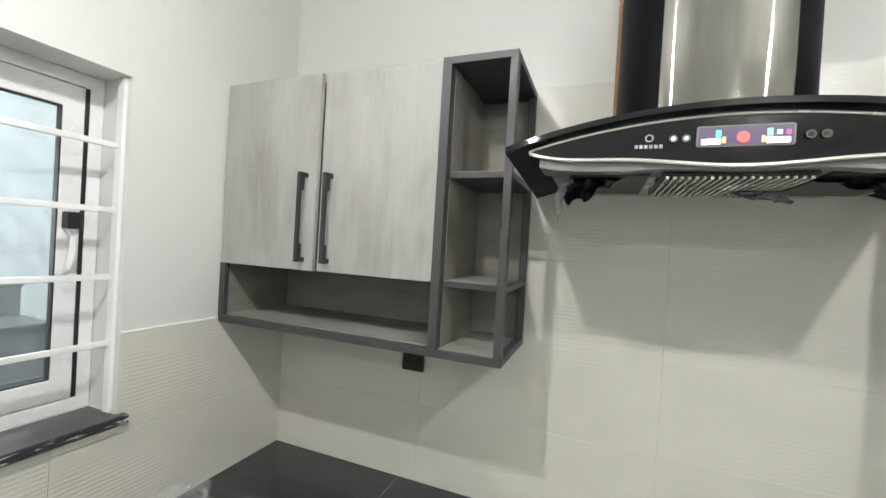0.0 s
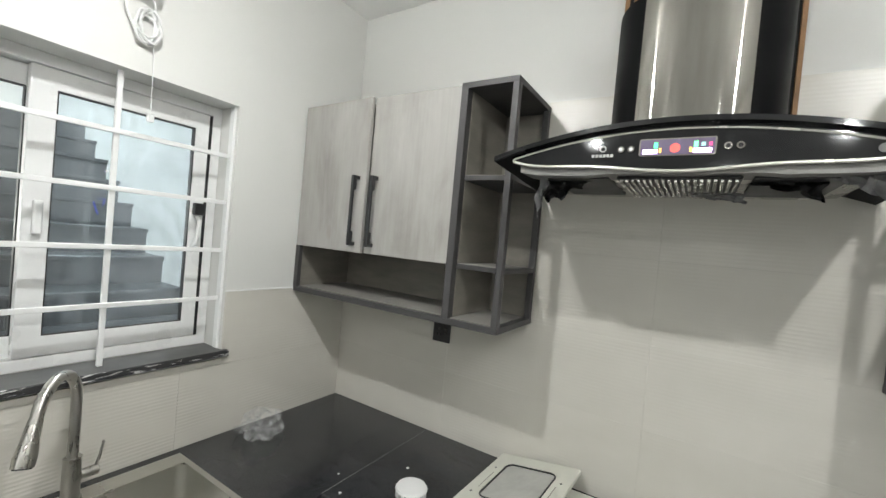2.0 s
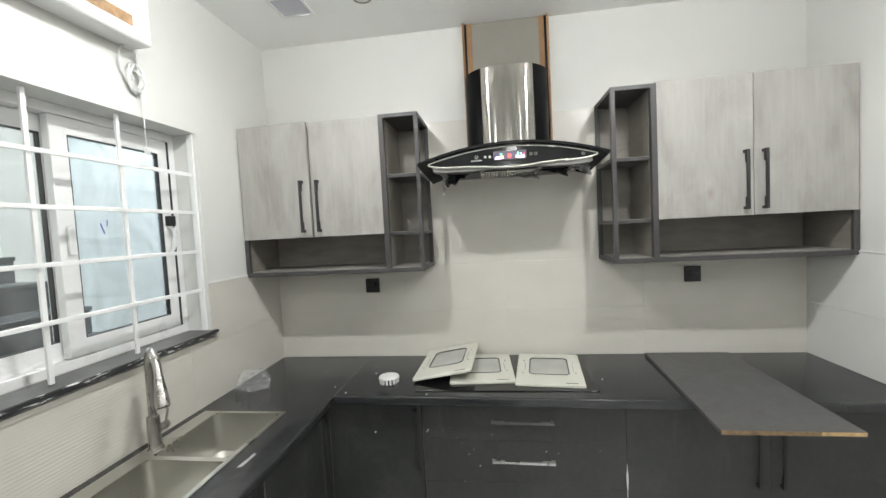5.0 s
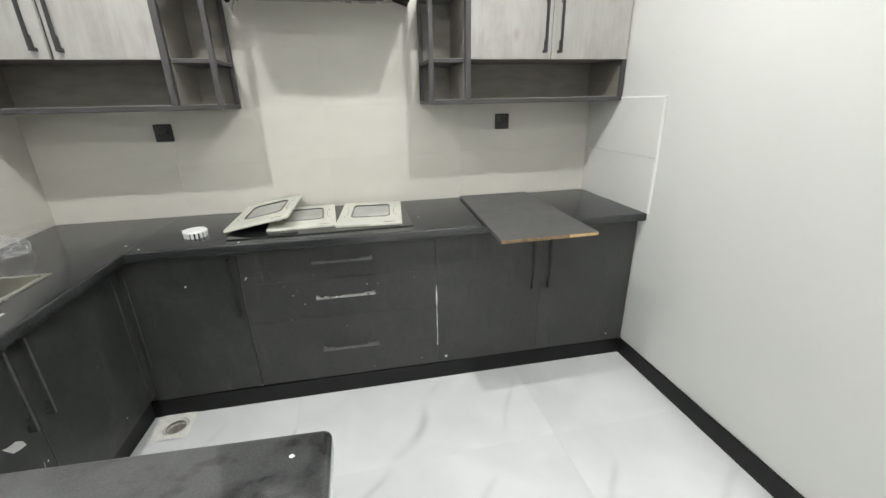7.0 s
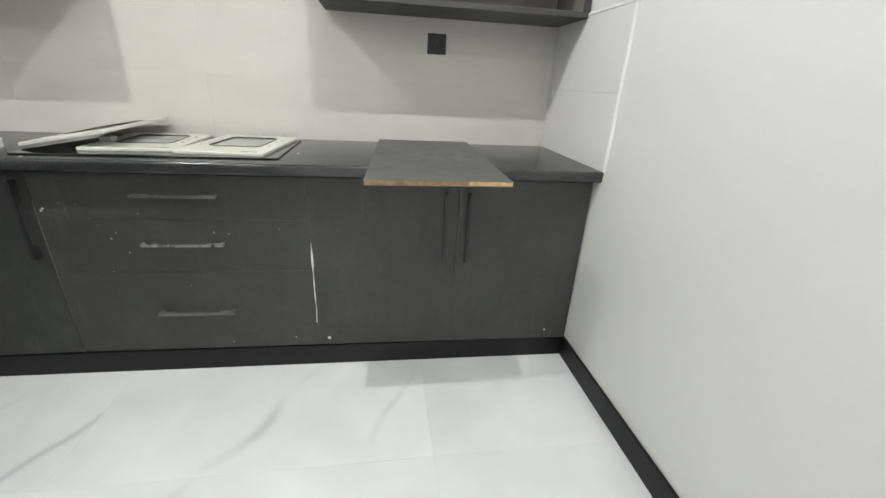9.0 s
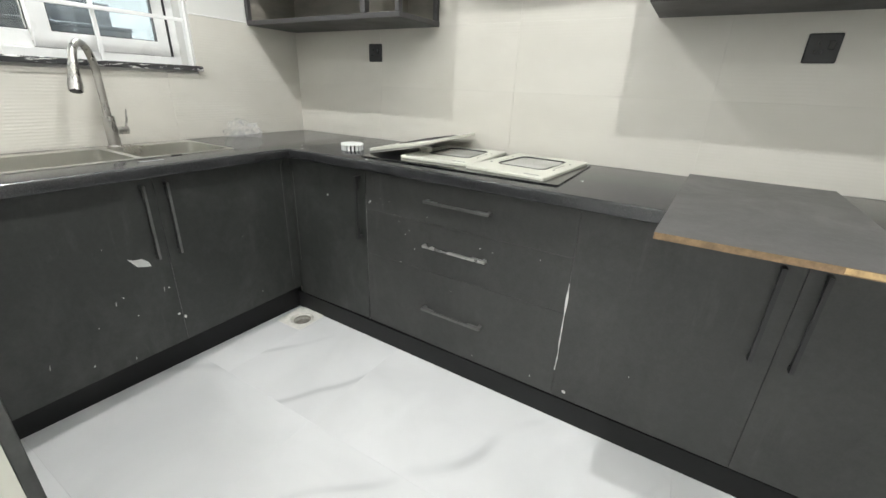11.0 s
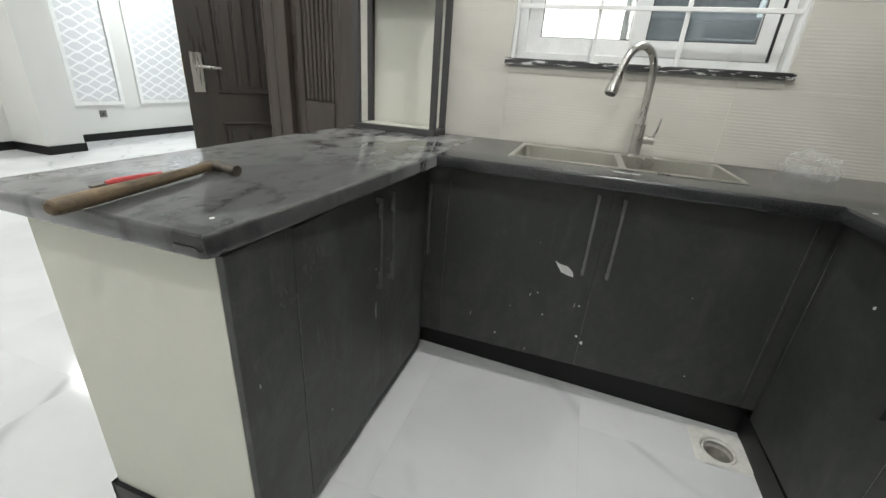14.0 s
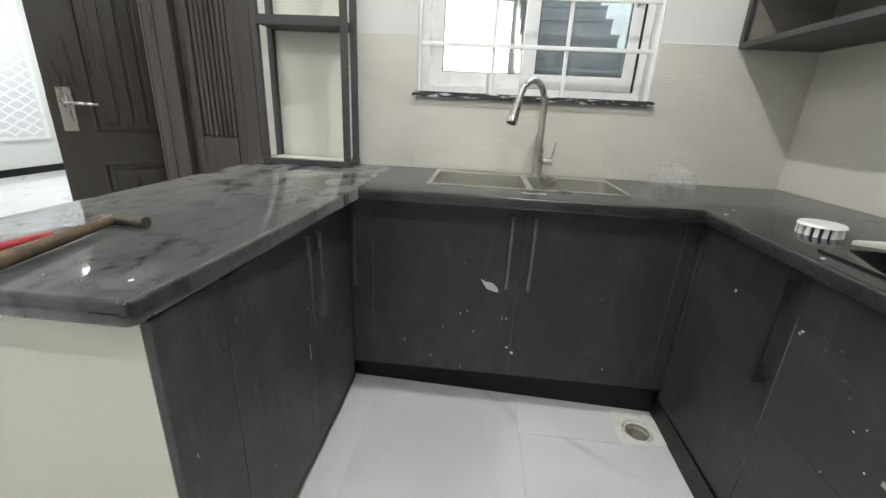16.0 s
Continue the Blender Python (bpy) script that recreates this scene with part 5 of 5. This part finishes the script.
# ---- the hall beyond ----
def wallpaper():
    m, nt, b = nodes_of("grey_wave_wallpaper")
    tc = nt.nodes.new("ShaderNodeTexCoord")
    sp = nt.nodes.new("ShaderNodeSeparateXYZ")
    nt.links.new(tc.outputs["Object"], sp.inputs[0])

    def mth(op, a, c=None):
        n = nt.nodes.new("ShaderNodeMath")
        n.operation = op
        for s, v in ((0, a), (1, c)):
            if isinstance(v, bpy.types.NodeSocket):
                nt.links.new(v, n.inputs[s])
            elif v is not None:
                n.inputs[s].default_value = v
        return n.outputs[0]
    sx = mth("MULTIPLY", mth("PINGPONG", mth("ADD", sp.outputs["X"], 20.0), 0.125), 0.62)
    f1 = mth("FRACT", mth("MULTIPLY", mth("ADD", sp.outputs["Z"], sx), 7.5))
    f2 = mth("FRACT", mth("MULTIPLY", mth("SUBTRACT", sp.outputs["Z"], sx), 7.5))
    l1 = mth("LESS_THAN", mth("ABSOLUTE", mth("SUBTRACT", f1, 0.5)), 0.10)
    l2 = mth("LESS_THAN", mth("ABSOLUTE", mth("SUBTRACT", f2, 0.5)), 0.10)
    line = mth("MAXIMUM", l1, l2)
    nt.links.new(mix(nt, line, (0.64, 0.645, 0.66), (0.84, 0.84, 0.845)), b.inputs["Base Color"])
    b.inputs["Roughness"].default_value = 0.6
    return m


PAPER = wallpaper()


def wall_panel(x0, x1, z0, z1):
    wp = thing("wall_panel", ((x0 + x1) / 2, FAR, z0), "grey wave-patterned wallpaper panel in white moulding", "wall panel", "wallpaper panels in the hall")
    part("paper", bx(x0 + 0.06, x1 - 0.06, FAR + 0.001, FAR + 0.006, z0 + 0.06, z1 - 0.06), PAPER, wp)
    bm = bmesh.new()
    for a in ((x0, x1, z0, z0 + 0.05), (x0, x1, z1 - 0.05, z1), (x0, x0 + 0.05, z0 + 0.05, z1 - 0.05), (x1 - 0.05, x1, z0 + 0.05, z1 - 0.05)):
        box(bm, a[0], a[1], FAR + 0.001, FAR + 0.03, a[2], a[3])
    bmesh.ops.remove_doubles(bm, verts=bm.verts[:], dist=0.0005)
    part("moulding", bm, UPVC, wp)


for x0, x1 in ((-2.56, -1.90), (-3.70, -2.80), (-4.8, -3.95)):
    wall_panel(x0, x1, 0.48, 2.6)
solo("column", bx(-1.55, -1.16, FAR, -7.19, 0, H), PAINT, "off-white painted column in the hall", "column", "structure")
solo("skirting_hall", join(bx(WX, -1.562, FAR, FAR + 0.012, 0, 0.10), bx(-1.562, -1.55, FAR + 0.012, -7.178, 0, 0.10), bx(-1.55, -1.148, -7.19, -7.178, 0, 0.10), bx(-1.16, -1.148, FAR + 0.0, -7.19, 0, 0.10), bx(-1.148, W - 0.014, FAR, FAR + 0.012, 0, 0.10)), KICK, "black skirting along the hall walls", "skirting", "structure")
hs = thing("wall_socket", (-2.24, FAR, 0.36), "dark socket on the white hall wall", "socket", "wall sockets")
part("plate", bx(-2.285, -2.19, FAR + 0.0005, FAR + 0.010, 0.315, 0.405, 0.002), GREYHANDLE, hs)
part("rocker", bx(-2.245, -2.225, FAR + 0.0102, FAR + 0.012, 0.345, 0.375), BLACKPLASTIC, hs)

# ---- floor drain ----
fd = thing("floor_drain", (0.602, -0.650, 0.0), "white floor drain with open round hole", "drain")
bm = bmesh.new()
N = 32
ringo, ringi, ringb = [], [], []
for k in range(N):
    a = 2 * math.pi * (k + 0.5) / N
    q = 0.088 / max(abs(math.cos(a)), abs(math.sin(a)))
    ringo.append(bm.verts.new((0.602 + q * math.cos(a), -0.650 + q * math.sin(a), 0.004)))
    ringi.append(bm.verts.new((0.614 + 0.060 * math.cos(a), -0.652 + 0.060 * math.sin(a), 0.005)))
    ringb.append(bm.verts.new((0.614 + 0.056 * math.cos(a), -0.652 + 0.056 * math.sin(a), -0.006)))
for k in range(N):
    n = (k + 1) % N
    bm.faces.new((ringo[k], ringo[n], ringi[n], ringi[k]))
    bm.faces.new((ringi[k], ringi[n], ringb[n], ringb[k]))
OLDWHITE = surface("aged_white_plastic", (0.80, 0.79, 0.74), 0.4, vary=0.12, scale=30, bumps=0.1)
part("grate_frame", bm, OLDWHITE, fd, smooth=True)
wl = bmesh.new()
wr = [[wl.verts.new((0.614 + r * math.cos(2 * math.pi * k / 28), -0.652 + r * math.sin(2 * math.pi * k / 28), z)) for k in range(28)] for r, z in ((0.056, -0.005), (0.054, -0.018), (0.043, -0.024), (0.041, -0.095))]
for a, c in zip(wr, wr[1:]):
    for k in range(28):
        n = (k + 1) % 28
        wl.faces.new((a[k], a[n], c[n], c[k]))
wl.faces.new(wr[-1])
part("well", wl, surface("grimy_drain_pipe", (0.40, 0.38, 0.34), 0.5, vary=0.25, scale=40), fd, "stepped drain pipe going down", smooth=True)
part("inner_ring", tube(bmesh.new(), [(0.614 + 0.050 * math.cos(2 * math.pi * k / 24), -0.652 + 0.050 * math.sin(2 * math.pi * k / 24), -0.003) for k in range(24)], 0.004, 6, True), OLDWHITE, fd, smooth=True)

# ---- kitchen bulbs and added hall lights ----
BULBMAT = {k: emitter("lit_bulb_" + str(k), (0.985, 1.0, 0.985), BULB[k]) for k in BULB}
LED = emitter("led_disc", (1.0, 0.97, 0.92), 6.0)
for lx, ly in LAMPS:
    cl = thing("ceiling_lamp", (lx, ly, H), "small white ceiling lamp holder with lit bulb", "ceiling lamp", "kitchen ceiling lamps")
    part("holder", cyl(bmesh.new(), (lx, ly, H - 0.042), (lx, ly, H - 0.0005), 0.024, 0.036, 24), WHITEPLASTIC, cl, smooth=True)
    part("bulb_body", cyl(bmesh.new(), (lx, ly, H - 0.138), (lx, ly, H - 0.0425), 0.020, 0.013, 24), WHITEPLASTIC, cl, "white plastic bulb body", smooth=True)
    bb = bmesh.new()
    bmesh.ops.create_uvsphere(bb, u_segments=20, v_segments=12, radius=0.022, matrix=Matrix.Translation((lx, ly, H - 0.154)))
    part("bulb", bb, BULBMAT[ly > -2], cl, "glowing bulb", smooth=True)
# Assumed fixtures for the hall lights, all out of view.
for lx, ly, watts in HALL:
    dl = thing("downlight", (lx, ly, H - 0.012), "round white lit ceiling disc, placed out of view to light the hall", "downlight", "ceiling downlights")
    part("ring", tube(bmesh.new(), [(lx + 0.072 * math.cos(2 * math.pi * k / 28), ly + 0.072 * math.sin(2 * math.pi * k / 28), H - 0.004) for k in range(28)], 0.006, 6, True), WHITEPLASTIC, dl, smooth=True)
    part("diffuser", cyl(bmesh.new(), (lx, ly, H - 0.006), (lx, ly, H - 0.001), 0.066, n=28), LED, dl)

# ---- ceiling fittings by the window corner ----
# Square recess made as a flush plate; lilac grey stands for its shade.
hp = thing("ceiling_recess", (0.42, -0.42, H), "small square ceiling recess, its shade drawn as a lilac-grey plate", "ceiling fitting")
part("plate", bx(0.345, 0.50, -0.50, -0.345, H - 0.006, H - 0.0005, 0.002), surface("lilac_grey_plate", (0.45, 0.45, 0.50), 0.4, vary=0.05), hp)
part("rim", join(bx(0.335, 0.51, -0.345, -0.335, H - 0.010, H - 0.0005), bx(0.335, 0.51, -0.51, -0.50, H - 0.010, H - 0.0005), bx(0.335, 0.345, -0.50, -0.345, H - 0.010, H - 0.0005), bx(0.50, 0.51, -0.50, -0.345, H - 0.010, H - 0.0005)), WHITEPLASTIC, hp)
ru = thing("round_downlight", (0.80, -0.42, H), "round unlit ceiling downlight", "downlight")
part("ring", tube(bmesh.new(), [(0.80 + 0.045 * math.cos(2 * math.pi * k / 24), -0.42 + 0.045 * math.sin(2 * math.pi * k / 24), H - 0.003) for k in range(24)], 0.006, 6, True), GREYBOARD, ru, smooth=True)
part("lens", cyl(bmesh.new(), (0.80, -0.42, H - 0.004), (0.80, -0.42, H - 0.0006), 0.042), WHITEPLASTIC, ru)

# ---- scraps and marks ----
SCRAP = surface("white_scrap", (0.66, 0.66, 0.64), 0.5, vary=0.12, scale=40, bumps=0.2)


def flake(name, pts, n, label, category="scrap", material=None):
    """A small thin flake stuck to a face; n: the way that it faces."""
    bm = bmesh.new()
    n = Vector(n)
    a = [bm.verts.new(Vector(p) + n * 0.0012) for p in pts]
    c = [bm.verts.new(Vector(p) + n * 0.0002) for p in pts]
    bm.faces.new(a)
    bm.faces.new(c[::-1])
    for k in range(len(a)):
        m = (k + 1) % len(a)
        bm.faces.new((a[m], a[k], c[k], c[m]))
    return solo(name, bm, material or SCRAP, label, category, at=pts[0])


X = FW
flake("paper_scrap", [(X, -1.318, 0.562), (X, -1.300, 0.552), (X, -1.272, 0.548), (X, -1.252, 0.530), (X, -1.246, 0.510), (X, -1.268, 0.514), (X, -1.292, 0.522), (X, -1.304, 0.540)], (1, 0, 0), "torn white paper scrap stuck on the cabinet door")
rng = random.Random(4)
for cx, cz, s in ((-1.190, 0.270, 0.009), (-1.168, 0.246, 0.010), (-1.205, 0.40, 0.005), (-1.33, 0.33, 0.004), (-1.50, 0.20, 0.005), (-0.80, 0.21, 0.004), (-1.36, 0.42, 0.004)):
    flake("paint_splash", [(X, cx + 0.7 * s * rng.uniform(0.6, 1.1) * math.cos(a), cz + 0.8 * s * rng.uniform(0.6, 1.1) * math.sin(a)) for a in (0, 1, 2.1, 3.1, 4.2, 5.2)], (1, 0, 0), "small white paint splash on the cabinet door", "paint splash")
LEAN[0] = 0.042
for cx, cz, s in ((0.78, 0.700, 0.006), (1.045, 0.715, 0.005), (1.60, 0.625, 0.003), (1.29, 0.545, 0.003), (2.0, 0.135, 0.009), (1.86, 0.145, 0.003), (1.24, 0.60, 0.0025), (2.98, 0.145, 0.006)):
    flake("paint_splash", [(cx + s * rng.uniform(0.6, 1.1) * math.cos(a), FN, cz + s * rng.uniform(0.6, 1.1) * math.sin(a)) for a in (0, 1, 2.1, 3.1, 4.2, 5.2)], (0, -1, 0), "small white paint splash on the cabinet front", "paint splash")
# chipped white seam beside the drawers
left, right = [], []
for k in range(15):
    z = 0.58 - 0.026 * k
    wv = 0.0045 * (0.35 + abs(noise.noise(Vector((k * 0.61, 2.0, 0)))) * 2.2) * (1.3 if 1 < k < 4 else 0.55)
    c = 1.953 + 0.003 * noise.noise(Vector((k * 0.4, 7.0, 0)))
    left.append((c - wv, FN, z))
    right.append((c + wv, FN, z))
flake("filler_streak", left + right[::-1], (0, -1, 0), "chipped white filler streak along the cabinet seam", "filler streak")
LEAN[0] = 0.0
YP = FP
SMEAR = surface("pale_smear", (0.105, 0.105, 0.10), 0.7, vary=0.4, scale=60)
rng = random.Random(31)
for k in range(9):                  # rubbed pale flecks high on the peninsula door
    cx, cz, ln = 1.235 + rng.gauss(0, 0.018), 0.745 + rng.gauss(0, 0.022), rng.uniform(0.006, 0.02)
    w_ = ln * rng.uniform(0.12, 0.3)
    flake("smear", [(cx, YP, cz - ln / 2), (cx + w_, YP, cz), (cx + w_ * 1.8, YP, cz + ln / 2), (cx + w_ * 0.6, YP, cz + ln * 0.2)], (0, 1, 0), "rubbed pale fleck on the peninsula door", "smear", SMEAR)
for cx, cy, s in ((1.440, -1.875, 0.005), (0.72, -0.31, 0.006), (0.56, -0.50, 0.005), (1.05, -0.585, 0.006), (1.9, -0.4, 0.005), (0.64, -0.57, 0.006), (1.02, -2.33, 0.003)):
    flake("plaster_crumb", [(cx + s * rng.uniform(0.6, 1.2) * math.cos(a), cy + s * rng.uniform(0.6, 1.2) * math.sin(a), CT) for a in (0, 1, 2.1, 3.1, 4.2, 5.2)], (0, 0, 1), "small white plaster crumb on the worktop", "crumb")
flake("clear_sticker", [(0.492, -1.20, CT), (0.507, -1.195, CT), (0.512, -1.115, CT), (0.500, -1.11, CT)], (0, 0, 1), "white-edged sticker on the worktop by the sink", "sticker", surface("grey_sticker", (0.34, 0.34, 0.34), 0.3, vary=0.2, scale=40))
CHALK = surface("chalk_dust", (0.17, 0.17, 0.165), 0.8, vary=0.5, scale=60)
seam = [(1.305 + 0.0006 * (1 + noise.noise(Vector((k * 0.7, 1.0, 0)))) * (1 if k < 12 else -1), YP, 0.70 - 0.045 * (k if k < 12 else 23 - k)) for k in range(24)]
flake("chalk_line", seam, (0, 1, 0), "thin chalky line down the peninsula door seam", "chalk line", CHALK)
for cx, za, zb in ((1.0192, 0.22, 0.74), (0.545, 0.30, 0.78)):
    pts = [(cx + 0.0006 * (1 + noise.noise(Vector((k * 0.9, za, 0)))) * (1 if k < 10 else -1), FN, za + (zb - za) * (k if k < 10 else 19 - k) / 9) for k in range(20)]
    flake("chalk_line", pts, (0, -1, 0), "faint chalky line along the cabinet seam", "chalk line", CHALK)
PALECHALK = surface("pale_plaster_mark", (0.42, 0.42, 0.40), 0.8, vary=0.3, scale=60)


def tick(place, a, z, w, h, lean=0.0, material=PALECHALK, label="thin pale plaster drip on the cabinet front"):
    """A slim spindle-shaped mark on one of the three cabinet fronts."""
    prof = [(0.0, -0.5), (0.5, -0.15), (0.35, 0.3), (0.05, 0.5), (-0.3, 0.25), (-0.5, -0.2)]
    to, n = {"sink": (lambda u, v: (FW, u, v), (1, 0, 0)), "peninsula": (lambda u, v: (u, FP, v), (0, 1, 0)), "hood": (lambda u, v: (u, FN, v), (0, -1, 0))}[place]
    flake("plaster_mark", [to(a + w * p + lean * h * q, z + h * q) for p, q in prof], n, label, "plaster mark", material)


for a, z, w, h in ((-1.611, 0.265, 0.003, 0.022), (-1.387, 0.406, 0.004, 0.020), (-1.455, 0.338, 0.004, 0.006), (-1.222, 0.400, 0.003, 0.024), (-1.374, 0.158, 0.004, 0.014), (-1.382, 0.621, 0.003, 0.004), (-0.86, 0.52, 0.003, 0.004)):
    tick("sink", a, z, w, h, 0.15)
for a, z, w, h in ((1.436, 0.555, 0.003, 0.012), (0.945, 0.455, 0.005, 0.06), (0.944, 0.60, 0.009, 0.005), (0.864, 0.60, 0.008, 0.005), (1.20, 0.28, 0.003, 0.01)):
    tick("peninsula", a, z, w, h)
rng = random.Random(12)
for k in range(16):                 # scuffed plaster below the worktop corner
    tick("peninsula", 1.225 + rng.gauss(0, 0.03), 0.735 + rng.gauss(0, 0.035), rng.uniform(0.002, 0.006), rng.uniform(0.006, 0.026), rng.uniform(-0.5, 0.2), SMEAR)
for k in range(10):
    tick("peninsula", 1.33 + rng.gauss(0, 0.03), 0.72 + rng.gauss(0, 0.05), rng.uniform(0.002, 0.004), rng.uniform(0.006, 0.018), rng.uniform(-0.4, 0.4), SMEAR)
for k in range(4):                  # long thin wipes down the peninsula doors
    tick("peninsula", rng.uniform(0.60, 1.24), rng.uniform(0.2, 0.6), rng.uniform(0.0012, 0.002), rng.uniform(0.05, 0.14), rng.uniform(-0.1, 0.1), SMEAR)
LEAN[0] = 0.042
for a, z, w, h in ((1.038, 0.707, 0.008, 0.010), (1.214, 0.466, 0.005, 0.004), (1.654, 0.621, 0.005, 0.005), (1.601, 0.130, 0.005, 0.006), (1.261, 0.623, 0.003, 0.006), (1.35, 0.70, 0.004, 0.004), (1.84, 0.64, 0.003, 0.005), (2.20, 0.30, 0.003, 0.004), (1.48, 0.40, 0.003, 0.003)):
    tick("hood", a, z, w, h)
for k in range(6):                  # dusty scuffs by the upper drawer's end
    tick("hood", 1.10 + rng.gauss(0, 0.06), 0.70 + rng.gauss(0, 0.035), rng.uniform(0.004, 0.012), rng.uniform(0.002, 0.008), 0.0, SMEAR)
LEAN[0] = 0.0
for a, za, zb in ((-0.612, 0.20, 0.82), (-1.7405, 0.22, 0.74), (-1.177, 0.15, 0.5)):
    pts = [(FW, a + 0.0005 * (1 + noise.noise(Vector((k * 0.9, za, 3)))) * (1 if k < 10 else -1), za + (zb - za) * (k if k < 10 else 19 - k) / 9) for k in range(20)]
    flake("chalk_line", pts, (1, 0, 0), "faint chalky line along the sink cabinet seam", "chalk line", CHALK)
BLUEINK = surface("blue_marker_ink", (0.05, 0.07, 0.30), 0.5, vary=0.2)
xg = -0.139
for a, c in (((-1.030, 1.775), (-1.016, 1.735)), ((-1.020, 1.785), (-1.000, 1.788)), ((-1.000, 1.788), (-1.004, 1.765))):
    flake("marker_stroke", [(xg, a[0], a[1]), (xg, a[0] + 0.004, a[1] + 0.003), (xg, c[0] + 0.004, c[1] + 0.002), (xg, c[0], c[1])], (1, 0, 0), "blue marker stroke on the window glass", "marker stroke", BLUEINK)

# ---- wall tiles ----
tile_mesh = {}
TILEGROUT = surface("cream_tile_grout", (0.60, 0.58, 0.53), 0.7, vary=0.04)


def tile(parent, name, x0, x1, z0, z1, place, material=TILE, proud=0.008):
    """One wall tile; place maps along-wall metres to the world."""
    g = 0.0006
    key = (round(x1 - x0, 3), round(z1 - z0, 3), place, material.name)
    if key not in tile_mesh:
        bm = bmesh.new()
        a, h = (x1 - x0) / 2 - g, (z1 - z0) / 2 - g
        if place == "north":
            box(bm, -a, a, -proud, 0.0, -h, h, 0.0006)
        else:
            box(bm, -0.0, proud, -a, a, -h, h, 0.0006) if place == "west" else box(bm, -proud, 0.0, -a, a, -h, h, 0.0006)
        tile_mesh[key] = finish(bm, "tile", material, False)
    ob = new(name, tile_mesh[key])
    c, z = (x0 + x1) / 2, (z0 + z1) / 2
    ob.location = {"north": (c, -0.001, z), "west": (0.001, c, z), "east": (W - 0.001, c, z)}[place]
    ob.parent = parent
    return ob


north, west, east = bpy.data.objects["wall_north"], bpy.data.objects["wall_west"], bpy.data.objects["wall_east"]
part("grout", join(bx(0.0, W, -0.0078, -0.0012, CT, CT + 0.57), bx(1.0, 2.05, -0.0078, -0.0012, CT + 0.57, CT + 1.425)), TILEGROUT, north)
part("grout", join(bx(0.0012, 0.0078, -2.40, -0.0095, CT, CT + 0.3), bx(0.0012, 0.0078, Y1, -0.0095, CT + 0.3, CT + 0.574), bx(0.0012, 0.0078, -2.40, Y0, CT + 0.3, CT + 0.574)), TILEGROUT, west)
cols = [0.0, 0.665, 1.45, 2.235, W]
for r in range(5):
    za, zb = CT + 0.285 * r, CT + 0.285 * (r + 1)
    for a, b in zip(cols, cols[1:]):
        if r >= 2:
            a, b = max(a, 1.0), min(b, 2.05)
            if b <= a:
                continue
        tile(north, "tile", a, b, za, zb, "north")
wc = [-2.40, -1.668, -0.79, -0.0095]
for r in range(2):
    za, zb = CT + 0.287 * r, CT + 0.287 * (r + 1)
    for a, b in zip(wc, wc[1:]):
        if r == 0:
            tile(west, "tile", a, b, za, zb, "west", TILEW)
        elif b <= Y0 + 0.01:
            tile(west, "tile", a, b, za, zb, "west", TILEW)
        elif a < Y1 - 0.1 and b > Y1:
            tile(west, "tile", a, Y1, za, Z0 - 0.034, "west", TILEW)
            tile(west, "tile", Y1, b, za, zb, "west", TILEW)
        else:
            tile(west, "tile", a, b, za, Z0 - 0.034, "west", TILEW)
for r in range(2):
    tile(east, "tile", -0.668, -0.0095, CT + 0.287 * r, CT + 0.287 * (r + 1), "east", GLAZE)
part("trim_strip", bx(W - 0.011, W - 0.001, -0.682, -0.669, CT, CT + 0.574, 0.002), WHITEPLASTIC, east, "white edge strip of the splashback")
part("trim_strip", bx(W - 0.011, W - 0.001, -0.682, -0.0095, CT + 0.5745, CT + 0.584, 0.002), WHITEPLASTIC, east, "white edge strip of the splashback")
part("trim_strip", bx(0.001, 0.010, Y1 + 0.001, -0.33, CT + 0.5745, CT + 0.580, 0.001), WHITEPLASTIC, west, "white edge strip of the wall tiles")

# ---- floor tiles ----
floor = bpy.data.objects["floor"]
FX, FY = 1.2, 0.6


def floor_piece(x0, x1, y0, y1):
    bm = bx(x0 + 0.0002, x1 - 0.0002, y0 + 0.0002, y1 - 0.0002, -0.009, 0.0, 0.0002)
    return part("floor_tile", bm, MARBLE, floor)


ftm = {}
for i in range(-6, 3):
    for j in range(-12, 2):
        x0, y1 = FX * i, -0.525 + FY * j
        x1, y0 = x0 + FX, y1 - FY
        cx0, cx1, cy0, cy1 = max(x0, WX), min(x1, W), max(y0, FAR), min(y1, -0.5)
        if cx1 - cx0 < 0.02 or cy1 - cy0 < 0.02 or (cx1 < 0.01 and cy0 > WEND):
            continue
        key = (round(cx1 - cx0, 3), round(cy1 - cy0, 3))
        if i == 0 and j == 0:
            # cut round the floor drain
            for b in ((cx0, 0.514, cy0, cy1), (0.690, cx1, cy0, cy1), (0.514, 0.690, cy0, -0.738), (0.514, 0.690, -0.562, cy1)):
                if b[3] - b[2] > 0.005:
                    floor_piece(*b)
            continue
        if key not in ftm:
            a, c = key[0] / 2 - 0.0002, key[1] / 2 - 0.0002
            ftm[key] = finish(bx(-a, a, -c, c, -0.009, 0, 0.0002), "floor_tile", MARBLE, False)
        ob = new("floor_tile", ftm[key])
        ob.location = ((cx0 + cx1) / 2, (cy0 + cy1) / 2, 0)
        ob.parent = floor
